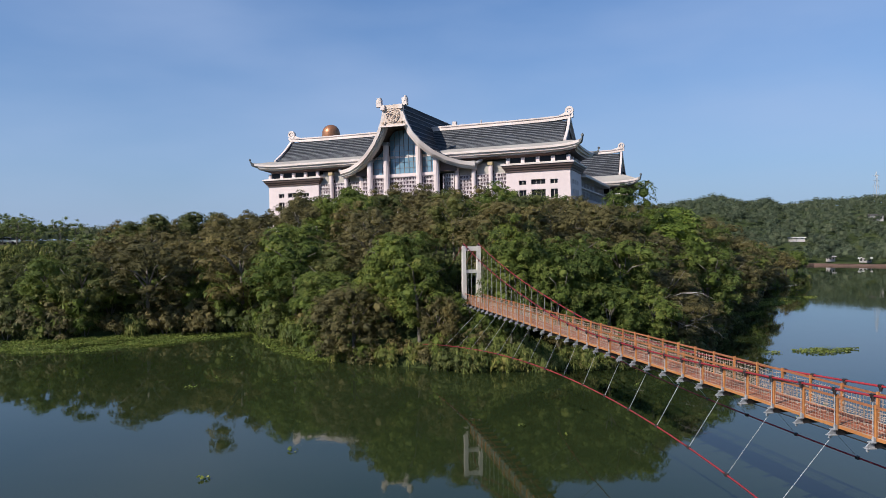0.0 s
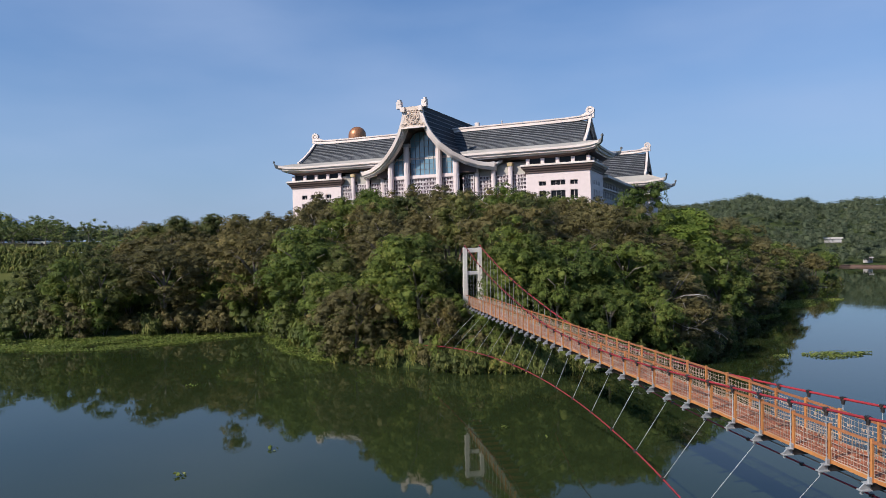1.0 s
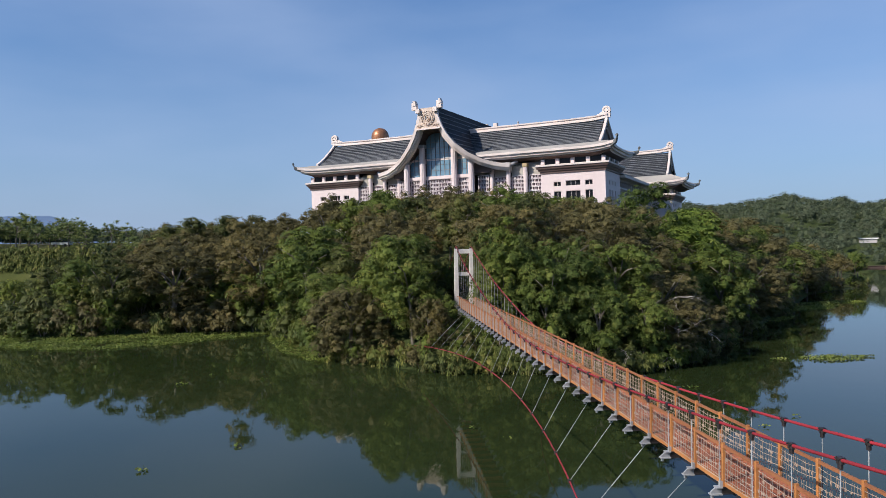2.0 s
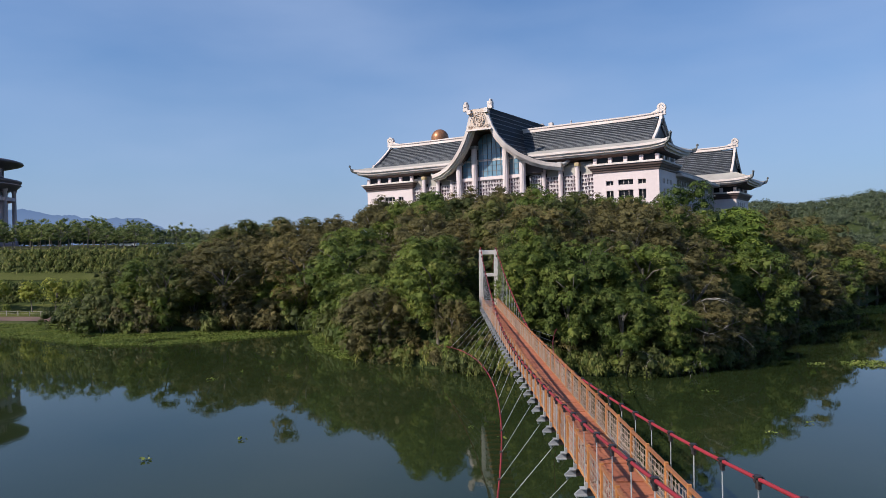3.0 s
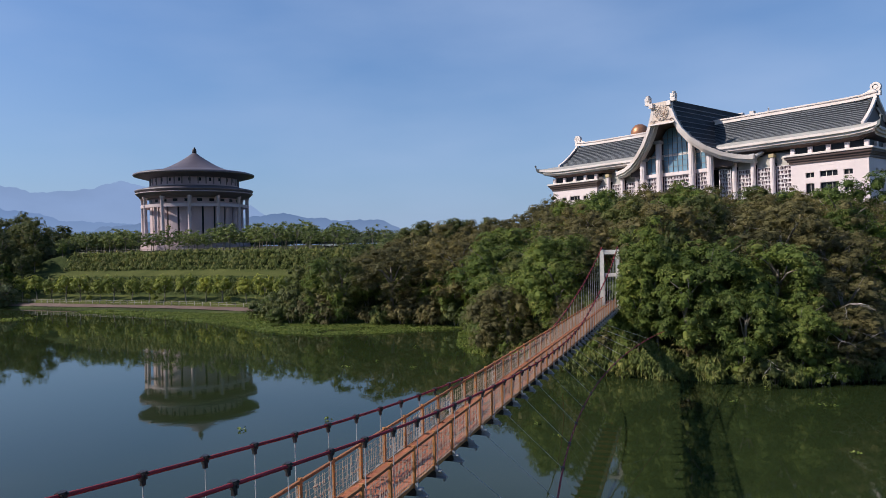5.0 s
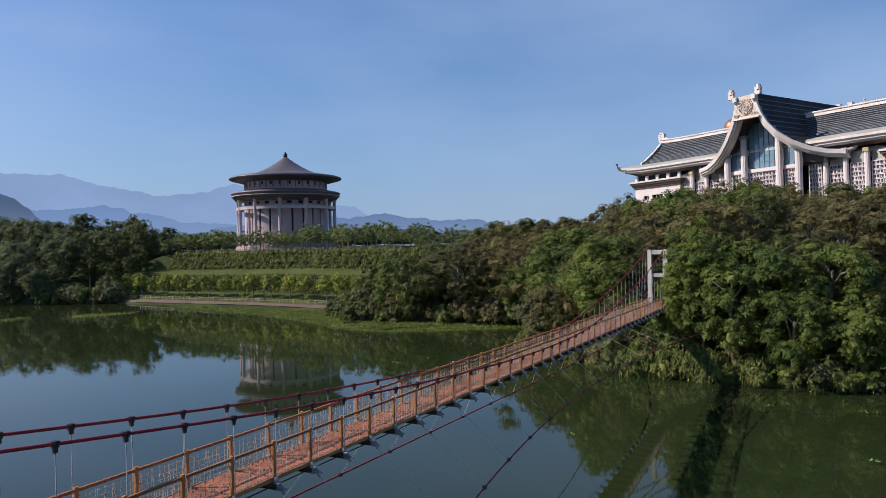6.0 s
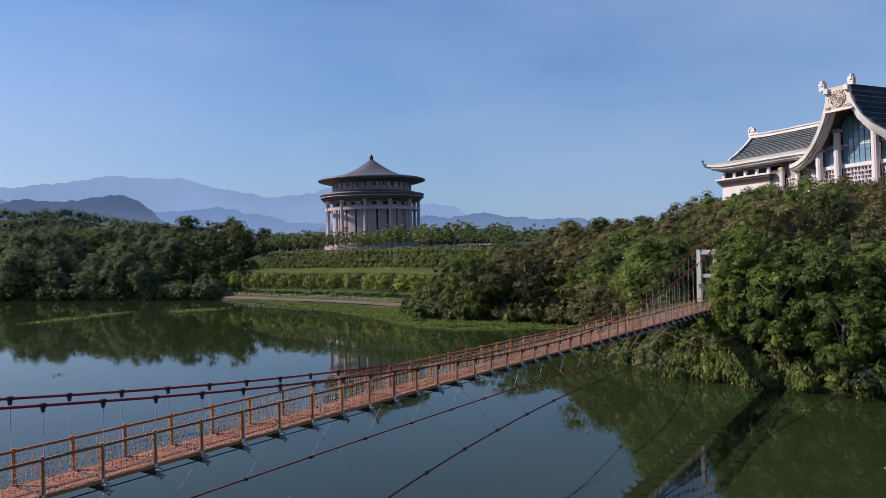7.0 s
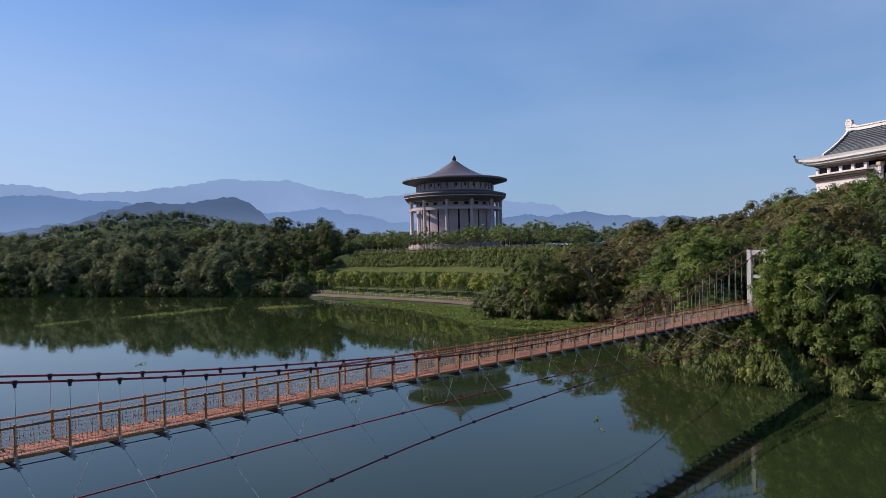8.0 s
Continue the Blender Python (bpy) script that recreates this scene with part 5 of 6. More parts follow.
def pavilion(a0, a1, b0, b1, win_front, win_side, z_top=32.3, sides=(-1, 1)):
    wall_front(a0, a1, 17.0, z_top, b0, 0.8, win_front, STONE)
    for sx, a in ((-1, a0), (1, a1)):
        if sx in sides:
            wall_front(b0 + 0.8, b1, 17.0, z_top, a, -sx * 0.8, win_side, STONE, side=True)
        else:
            part("wall", Geo().box(min(a, a - sx * 0.8), b0 + 0.8, 17, max(a, a - sx * 0.8), b1, z_top), STONE, palace)
    part("wall", Geo().box(a0, b1, 17, a1, b1 + 0.6, z_top), STONE, palace)
    c = (a0 + a1) / 2, (b0 + b1 + 0.6) / 2
    ha, hb = (a1 - a0) / 2, (b1 + 0.6 - b0) / 2
    sq = lambda o, z: [(c[0] - ha - o, c[1] - hb - o, z), (c[0] + ha + o, c[1] - hb - o, z), (c[0] + ha + o, c[1] + hb + o, z), (c[0] - ha - o, c[1] + hb + o, z)]
    part("dark_cornice", Geo().loft([sq(0.0, z_top), sq(0.25, z_top + 0.02), sq(0.30, z_top + 0.55), sq(0.55, z_top + 0.6), sq(0.75, z_top + 1.15), sq(1.0, z_top + 1.2), sq(1.1, z_top + 1.75)], caps=True), BROWN_BAND, palace, "dark brown stepped cornice")
    part("ledge", Geo().loft([sq(1.1, z_top + 1.755), sq(1.35, z_top + 1.8), sq(1.35, z_top + 2.15), sq(1.0, z_top + 2.3), sq(0.2, z_top + 2.32)], caps=True), TRIM, palace, "white ledge")
    # clerestory: glass with piers
    part("clerestory", Geo().loft([sq(-0.6, z_top + 2.32), sq(-0.6, z_top + 4.3)], caps=True), GLASS_DARK, palace)
    n = 5
    for k in range(n):
        x = a0 + 0.4 + (a1 - a0 - 0.8) * k / (n - 1)
        part("pier", Geo().bevel_box(x - 0.5, b0 + 0.1, z_top + 2.325, x + 0.5, b0 + 0.7, z_top + 3.8, 0.06), STONE, palace)
    for a in (a0, a1):
        for k in range(4):
            y = b0 + 0.5 + (b1 - b0 - 1.0) * k / 3
            part("pier", Geo().bevel_box(a - 0.62 if a > c[0] else a + 0.02, y - 0.45, z_top + 2.325, a - 0.02 if a > c[0] else a + 0.62, y + 0.45, z_top + 3.8, 0.06), STONE, palace)


def pav_windows(a0, a1):
    """Two rows of three openings, the middle one wide."""
    m = (a0 + a1) / 2
    out = []
    for z0, z1 in ((28.9, 30.1), (25.2, 27.6), (21.5, 23.9)):
        out += [(m - 5.1, m - 3.2, z0, z1), (m - 1.9, m + 1.9, z0, z1 + (0.15 if z0 > 28 else 0)), (m + 3.2, m + 5.1, z0, z1)]
    return out


SIDE_WINDOWS = [(y, y + 1.5, z0, z1) for y in (-7.0, -3.6, -0.2) for z0, z1 in ((28.9, 30.1), (25.2, 27.6))]
pavilion(28.2, 45.0, -11.0, 6.0, pav_windows(28.2, 45.0), SIDE_WINDOWS, sides=(1,))
pavilion(-45.0, -28.2, -11.0, 6.0, pav_windows(-45.0, -28.2), SIDE_WINDOWS, sides=(-1,))
REAR_SIDE = [(y, y + 1.3, z0, z1) for y in (64.5, 68.5, 72.5, 76.5) for z0, z1 in ((25.4, 26.6), (19.0, 24.2))]
pavilion(33.0, 51.0, 61.5, 85.0, [], REAR_SIDE, z_top=27.6, sides=(1,))
pavilion(-51.0, -33.0, 61.5, 85.0, [], REAR_SIDE, z_top=27.6, sides=(-1,))
part("wall", Geo().box(-33, 66, 17, 33, 84, 36), STONE, palace)

# long wings between the front and rear blocks
for sx in (-1, 1):
    holes = [(8.6 + 2.85 * k, 10.6 + 2.85 * k, z0, z1) for k in range(18) for z0, z1 in ((29.4, 31.0), (26.3, 28.2), (23.0, 25.0), (19.6, 21.6))]
    # greyer stone than the front; its colour also deepens the wings' shaded sides
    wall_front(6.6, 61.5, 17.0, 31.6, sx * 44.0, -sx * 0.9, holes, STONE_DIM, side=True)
    x0, x1 = sorted((sx * 43.6, sx * 44.7))
    part("string_course", Geo().bevel_box(x0 if sx < 0 else sx * 44.003, 6.7, 28.65, -44.003 if sx < 0 else x1, 61.4, 29.05, 0.05), TRIM, palace)
    part("wing_cornice", Geo().bevel_box(min(sx * 42.5, sx * 46.4), 6.7, 31.605, max(sx * 42.5, sx * 46.4), 61.4, 32.3, 0.1), TRIM, palace)
    for k in range(6):
        t0, t1 = k / 6, (k + 1) / 6
        xa, xb = sx * (46.0 - 8.4 * t0), sx * (46.0 - 8.4 * t1)
        za, zb = 32.3 + 4.0 * t0, 32.3 + 4.0 * t1
        g = Geo().add([(xa, 6.7, za), (xa, 61.4, za), (xb, 61.4, zb - 0.05), (xb, 6.7, zb - 0.05), (xa, 6.7, za + 0.2), (xa, 61.4, za + 0.2), (xb, 61.4, zb + 0.03), (xb, 6.7, zb + 0.03)],
                      [(3, 2, 1, 0), (4, 5, 6, 7), (0, 1, 5, 4), (1, 2, 6, 5), (2, 3, 7, 6), (3, 0, 4, 7)])
        course = part("wing_roof_course", g, ROOF_RIB, palace)
part("wing_roof_deck", Geo().box(-37.7, 8, 35.9, 37.7, 61, 36.3), ROOF_BROWN, palace)

# recessed middle of the front
part("back_wall", Geo().box(-28.1, -7.0, 17, 28.1, -6.4, 36.0), GLASS_DARK, palace)
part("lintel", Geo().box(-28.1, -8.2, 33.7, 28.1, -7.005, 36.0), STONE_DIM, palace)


def column(a, b, z1, w=0.62, cap=None):
    g = Geo()
    fl = []
    for k in range(24):
        an = 2 * math.pi * k / 24
        r = w * (1.0 if k % 2 else 0.93)
        fl.append((a + r * math.cos(an), b + r * math.sin(an)))
    g.prism(fl, 17.0, z1)
    c = part("column", g, STONE, palace)
    part("capital", Geo().bevel_box(a - w * 1.15, b - w * 1.15, z1 + 0.003, a + w * 1.15, b + w * 1.15, z1 + 0.9, 0.15), cap or STONE_DIM, c)


for a, z, cap in ((14.3, 34.4, None), (19.1, 35.2, None), (23.9, 34.6, GOLD)):
    column(a, -11.0, z, cap=cap)
    column(-a, -11.0, z, cap=GOLD if a > 15 else None)
for a, z in ((4.8, 41.4), (9.8, 37.2)):
    column(a, -14.6, z, 0.85)
    column(-a, -14.6, z, 0.85)


def lattice(a0, a1, b, z0, z1):
    """A white geometric screen before dark glass."""
    g = Geo()
    wdt = a1 - a0
    nx = max(3, round(wdt / 0.85))
    nz = max(2, round((z1 - z0) / 1.05))
    t = 0.085
    for k in range(nx + 1):
        x = a0 + wdt * k / nx
        for j in range(nz):
            za, zb = z0 + (z1 - z0) * j / nz, z0 + (z1 - z0) * (j + 1) / nz
            if (k + j) % 2 == 0 or k in (0, nx):
                g.box(x - t, b - 0.1, za, x + t, b + 0.1, zb)
            else:
                g.box(x - t * 2.6, b - 0.08, za + 0.2, x - t * 1.2, b + 0.08, zb - 0.2)
                g.box(x + t * 1.2, b - 0.08, za + 0.2, x + t * 2.6, b + 0.08, zb - 0.2)
    for j in range(nz + 1):
        z = z0 + (z1 - z0) * j / nz
        g.box(a0, b - 0.12, z - t, a1, b + 0.12, z + t)
        if j < nz:
            zz = z + (z1 - z0) / nz * 0.24
            g.box(a0, b - 0.07, zz - t * 0.6, a1, b + 0.07, zz + t * 0.6)
    s = part("lattice_screen", g, LATTICE, palace, "white geometric lattice screen")
    part("pane", Geo().box(a0, b + 0.35, z0, a1, b + 0.42, z1), SCREEN_BACK, s)


for a0, a1 in ((14.9, 18.4), (19.8, 23.2), (24.6, 28.0)):
    for q0, q1 in ((a0, a1), (-a1, -a0)):
        lattice(q0, q1, -10.3, 21.0, 32.4)
        part("spandrel", Geo().bevel_box(q0 - 0.2, -9.9, 32.5, q1 + 0.2, -9.4, 35.2, 0.05), SKIRT, palace)
for a0, a1 in ((-9.0, -5.6), (-4.0, 4.0), (5.6, 9.0)):
    lattice(a0, a1, -13.6, 21.0, 32.6)
    part("spandrel", Geo().bevel_box(a0 - 0.4, -14.0, 32.7, a1 + 0.4, -13.2, 33.6, 0.05), STONE, palace)
for a0, a1 in ((10.6, 13.6),):
    lattice(a0, a1, -11.6, 21.0, 33.0)
    lattice(-a1, -a0, -11.6, 21.0, 33.0)

# great window under the curved gable
CURVE = [(2.7, 51.0, -20.4), (3.1, 49.0, -20.4), (3.9, 46.6, -20.2), (5.2, 44.0, -19.8), (7.2, 41.4, -19.0), (10.0, 39.0, -17.6), (13.2, 37.2, -15.9), (16.6, 36.1, -14.2), (20.2, 35.6, -12.8)]


def curve_at(t):
    k = np.linspace(0, 1, len(CURVE))
    return tuple(float(np.interp(t, k, [c[j] for c in CURVE])) for j in range(3))


def under(a):
    """Height of the arch's inner edge over a."""
    return float(np.interp(abs(a), [0, 2.0, 3.2, 4.6, 6.4, 9.0, 12.0, 15.0], [45.5, 45.4, 44.9, 42.9, 40.2, 37.5, 35.4, 34.2]))


for a0, a1 in ((-9.2, -5.4), (-4.1, 4.1), (5.4, 9.2)):
    g = Geo()
    n = 10
    for k in range(n):
        x0, x1 = a0 + (a1 - a0) * k / n, a0 + (a1 - a0) * (k + 1) / n
        g.add([(x0, -13.3, 33.6), (x1, -13.3, 33.6), (x1, -13.3, under(x1)), (x0, -13.3, under(x0))], [(0, 1, 2, 3)])
    w = part("great_window", g, GLASS_BLUE, palace, "tall blue glass under the curved gable")
    m = max(2, round((a1 - a0) / 1.35))
    for k in range(m + 1):
        x = a0 + (a1 - a0) * k / m
        part("mullion", Geo().box(x - 0.06, -13.45, 33.6, x + 0.06, -13.305, under(x)), ROOF_RIB, w)
    for z in np.arange(35.2, 44.0, 1.55):
        xs = [x for x in np.linspace(a0, a1, 30) if under(x) > z]
        if len(xs) > 1:
            part("transom", Geo().box(min(xs), -13.44, z - 0.05, max(xs), -13.305, z + 0.05), ROOF_RIB, w)
# flat sheet; the recess's shade is put into its dark brown
part("upper_wall", Geo().add([p for k in range(31) for p in ((-15 + k, -12.9, 33.6), (-15 + k, -12.9, under(-15 + k) + 1.0))], [(2 * k, 2 * k + 2, 2 * k + 3, 2 * k + 1) for k in range(30)]), BROWN_BAND, palace, "dark brown sheet standing for the shaded recess behind the great window")

# the curved gable boards, in three steps, each side
for sx in (-1, 1):
    for nm, o0, o1, fwd in (("gable_board", 0.0, 0.95, 0.0), ("gable_board", 0.85, 1.40, 0.4), ("gable_board", 1.30, 1.75, 0.8)):
        rings = []
        N = 32
        for k in range(N + 1):
            t = k / N
            a, z, b = curve_at(t)
            a2, z2, _ = curve_at(min(1, t + 0.02))
            a1, z1, _ = curve_at(max(0, t - 0.02))
            d = Vector((a2 - a1, 0, z2 - z1)).normalized()
            nn = Vector((d.z, 0, -d.x))      # inwards and down
            if nn.x > 0:
                nn = -nn
            grow = 0.85 + 0.25 * t
            p0, p1 = Vector((a, b, z)) + nn * o0 * grow, Vector((a, b, z)) + nn * o1 * grow
            rings.append([(sx * p0.x, p0.y + fwd, p0.z), (sx * p1.x, p1.y + fwd, p1.z), (sx * p1.x, p1.y + fwd + 1.6, p1.z), (sx * p0.x, p0.y + fwd + 1.6, p0.z)])
        part(nm, Geo().loft(rings, caps=True), TRIM, palace, "sweeping pale gable board")
    # porch roof behind the boards
    for k in range(14):
        a, z, b = curve_at(k / 14)
        a2, z2, b2 = curve_at((k + 1) / 14)
        e = 26.0 if z > 45.5 else 0.0
        e2 = 26.0 if z2 > 45.5 else 0.0
        e = max(e, e2)
        g = Geo().add([(sx * a, b + 0.8, z), (sx * a2, b2 + 0.8, z2), (sx * a2, e, z2), (sx * a, e, z), (sx * a, b + 0.8, z - 0.5), (sx * a2, b2 + 0.8, z2 - 0.5), (sx * a2, e, z2 - 0.5), (sx * a, e, z - 0.5)],
                      [(0, 1, 2, 3), (7, 6, 5, 4), (0, 4, 5, 1), (1, 5, 6, 2), (2, 6, 7, 3), (3, 7, 4, 0)])
        course = part("porch_roof_course", g, ROOF, palace)
        if k:
            part("roof_rib", Geo().tube([(sx * (a + 0.05), b + 1.0, z + 0.06), (sx * (a + 0.05), e, z + 0.06)], 0.11, 5), ROOF_RIB, course)
    # end of each board: a flared foot
    a, z, b = curve_at(1.0)
    part("board_foot", Geo().tube([(sx * (a - 2.0), b + 1.0, z - 0.5), (sx * (a - 0.2), b + 1.4, z - 0.3), (sx * (a + 1.1), b + 2.0, z + 0.5), (sx * (a + 1.5), b + 2.4, z + 1.0)], [0.7, 0.6, 0.45, 0.2], 8), STONE_DIM, palace, smooth=True)
    # square knots on top
    kn = Geo().bevel_box(sx * 3.7 - 0.75, -21.0, 50.9, sx * 3.7 + 0.75, -19.9, 52.8, 0.1)
    kn.bevel_box(sx * 3.7 - 0.2 + sx * 0.15, -21.15, 52.0, sx * 3.7 + 0.55, -20.0, 53.3, 0.1)
    kn.bevel_box(sx * 2.6 - 0.6, -21.2, 50.0, sx * 2.6 + 0.6, -20.1, 51.2, 0.1)
    part("gable_knot", kn, TRIM, palace, "carved square knot")
part("porch_ridge", Geo().bevel_box(-2.75, -19.4, 50.2, 2.75, 26.0, 51.4, 0.1).bevel_box(-0.9, -17.5, 51.5, 0.9, 26.0, 51.8, 0.1), ROOF, palace)
part("porch_rear_knot", Geo().bevel_box(-2.4, 25.0, 51.0, 2.4, 26.2, 52.2, 0.1).bevel_box(1.0, 25.0, 52.2, 2.4, 26.2, 53.4, 0.1).bevel_box(-2.4, 25.0, 52.2, -1.0, 26.2, 53.4, 0.1), TRIM, palace)
pan = part("gable_panel", Geo().add([(-3.6, -20.2, 45.6), (3.6, -20.2, 45.6), (2.7, -20.4, 51.3), (-2.7, -20.4, 51.3), (-3.6, -19.2, 45.6), (3.6, -19.2, 45.6), (2.7, -19.4, 51.3), (-2.7, -19.4, 51.3)],
                                    [(0, 1, 2, 3), (7, 6, 5, 4), (0, 4, 5, 1), (1, 5, 6, 2), (2, 6, 7, 3), (3, 7, 4, 0)]), PANEL, palace, "carved tan stone gable panel")
for r in (1.9, 1.35, 0.85, 0.4):
    part("carving", Geo().tube([(r * math.cos(q * math.pi / 10), -20.42, 48.5 + r * math.sin(q * math.pi / 10)) for q in range(21)], 0.13, 6, False), PANEL, pan)
for k in range(12):
    an = k * math.pi / 6
    part("carving", Geo().tube([(1.4 * math.cos(an), -20.4, 48.5 + 1.4 * math.sin(an)), (1.75 * math.cos(an + 0.3), -20.5, 48.5 + 1.75 * math.sin(an + 0.3)), (2.05 * math.cos(an + 0.15), -20.4, 48.5 + 2.05 * math.sin(an + 0.15))], [0.17, 0.2, 0.08], 6), PANEL, pan)
for sx in (-1, 1):
    for zc, w in ((46.4, 2.7), (50.5, 2.2)):
        part("carving", Geo().tube([(sx * (w + 0.45 * math.cos(q)), -20.45, zc + 0.45 * math.sin(q)) for q in np.linspace(0, 5.2, 9)], 0.12, 5), PANEL, pan)
        part("carving", Geo().tube([(sx * w, -20.42, zc), (sx * (w - 0.9), -20.5, zc + (0.5 if zc < 48 else -0.3)), (sx * (w - 1.5), -20.42, zc)], [0.1, 0.14, 0.06], 5), PANEL, pan)
part("panel_frame", Geo().bevel_box(-3.7, -20.6, 45.5, 3.7, -20.1, 45.85, 0.03), TRIM, pan)
# arch soffit from boards back to the glass
for sx in (-1, 1):
    rows = []
    for a in (0.0, 2.0, 3.2, 4.6, 6.4, 9.0, 12.0, 15.0):
        _b = float(np.interp(a, [0, 5, 10, 15], [-19.6, -18.6, -16.6, -14.0]))
        rows.append([(sx * a, _b, under(a) + 0.75), (sx * a, -12.6, under(a) + 0.4)])
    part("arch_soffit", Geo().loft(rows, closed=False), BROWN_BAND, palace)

# copper dome on a drum behind the palace
dome_base = thing("copper_dome", "polished copper dome standing behind the palace roof", "dome", m=Matrix.Translation((17.4, 308.0, 0)))
part("tower", Geo().lathe([(7.0, 17.0), (7.0, 52.0), (4.0, 52.2), (4.0, 56.0), (0.01, 56.0)], 24), STONE, dome_base)
part("dome", Geo().lathe([(3.6, 56.0), (3.75, 58.0), (3.75, 59.6)] + [(3.75 * math.cos(q), 59.6 + 3.75 * math.sin(q)) for q in np.linspace(0.1, 1.57, 12)], 32), COPPER, dome_base, "copper dome", True)


# ---- the round hall ----
RC = (-126.2, 206.5)
hall = thing("round_hall", "round stone hall with two dark disc roofs and tall columns", "building", m=Matrix.Translation((RC[0], RC[1], 0)) @ pose(0, 0, 0, 0, 0, 0))
part("plinth", Geo().lathe([(18.0, 14.0), (18.0, 16.4), (17.8, 16.5), (17.8, 16.9), (0.01, 16.9)], 64), HAZE_STONE, hall)
NB = 24
# wall bays with tall slit windows between them
for k in range(NB):
    a0, a1 = 2 * math.pi * (k + 0.09) / NB, 2 * math.pi * (k + 0.91) / NB
    rings = []
    for q in range(5):
        a = a0 + (a1 - a0) * q / 4
        rings.append([(14.6 * math.cos(a), 14.6 * math.sin(a), 16.9), (14.6 * math.cos(a), 14.6 * math.sin(a), 30.0), (13.7 * math.cos(a), 13.7 * math.sin(a), 30.0), (13.7 * math.cos(a), 13.7 * math.sin(a), 16.9)])
    part("wall_bay", Geo().loft(rings, caps=True), HAZE_STONE, hall)
    a = 2 * math.pi * k / NB
    ux, uy = math.cos(a), math.sin(a)
    part("slit_window", Geo().add([((14.1) * ux - s * 0.72 * uy, 14.1 * uy + s * 0.72 * ux, z) for s, z in ((-1, 16.9), (1, 16.9), (1, 30), (-1, 30))], [(0, 1, 2, 3)]), GLASS_DARK, hall)
part("inner_drum", Geo().lathe([(13.4, 16.9), (13.4, 41.5)], 48), BROWN_BAND, hall)
col_me = link_mesh("column", Geo().lathe([(0.85, 16.9), (0.85, 17.5), (0.62, 17.7), (0.58, 31.6), (0.8, 31.9), (0.85, 32.6)], 14), COL_STONE, True)
for k in range(12):
    a = math.pi * k / 6
    part("column", col_me, COL_STONE, hall, m=Matrix.Translation((17.0 * math.cos(a), 17.0 * math.sin(a), 0)))
part("ring_beam", Geo().lathe([(17.35, 28.9), (17.35, 29.9), (16.6, 29.9), (16.6, 28.9), (17.35, 28.9)], 64), COL_STONE, hall, "pale ring beam tying the columns")
part("frieze", Geo().lathe([(14.62, 30.0), (14.62, 33.4)], 64), HAZE_STONE, hall)
for k in range(NB):
    a = 2 * math.pi * (k + 0.75) / NB
    ux, uy = math.cos(a), math.sin(a)
    part("frieze_window", Geo().add([(14.68 * ux - s * 0.8 * uy, 14.68 * uy + s * 0.8 * ux, z) for s, z in ((-1, 30.7), (1, 30.7), (1, 31.6), (-1, 31.6))], [(0, 1, 2, 3)]), GLASS_DARK, hall)
part("lower_roof", Geo().lathe([(14.5, 31.9), (17.7, 32.3), (18.2, 33.0), (18.5, 33.1), (18.9, 34.3), (19.15, 34.4), (19.2, 34.85), (18.7, 35.05), (16.0, 35.6), (14.4, 36.0)], 96), HALL_ROOF, hall, "dark brown lower disc roof", True)
part("upper_drum", Geo().lathe([(14.55, 35.8), (14.55, 36.3), (14.3, 36.35), (14.3, 39.2), (14.6, 39.3)], 72), HAZE_STONE, hall)
for k in range(28):
    a = 2 * math.pi * (k + 0.3) / 28
    ux, uy = math.cos(a), math.sin(a)
    w = part("drum_window", Geo().add([(14.36 * ux - s * 0.34 * uy, 14.36 * uy + s * 0.34 * ux, z) for s, z in ((-1, 37.3), (1, 37.3), (1, 38.4), (-1, 38.4))], [(0, 1, 2, 3)]), GLASS_DARK, hall)
for k in range(36):
    a = 2 * math.pi * k / 36
    part("pilaster", Geo().bevel_box(14.2, -0.16, 36.4, 14.52, 0.16, 39.1, 0.03), HALL_ROOF, hall, m=pose(0, 0, 0, 0, 0, math.degrees(a)))
part("roof_rim", Geo().lathe([(18.75, 33.55), (19.05, 33.6), (19.05, 33.8), (18.8, 33.85)], 96), COL_STONE, hall, "pale moulding under the lower roof's edge", True)
part("upper_roof", Geo().lathe([(13.5, 38.6), (16.5, 38.9), (18.8, 39.5), (19.5, 39.7), (19.75, 40.0), (19.6, 40.35), (18.4, 40.75), (15.0, 41.3), (11.6, 41.75), (10.6, 42.15), (8.5, 43.0), (6.0, 44.3), (3.6, 45.8), (1.6, 47.2), (0.7, 47.9), (0.05, 48.0)], 96), HALL_ROOF, hall, "dark brown conical upper roof", True)
part("finial", Geo().lathe([(0.55, 47.7), (0.75, 48.2), (0.72, 48.9), (0.45, 49.4), (0.12, 49.9), (0.01, 50.1)], 16), DARK_STEEL, hall, smooth=True)


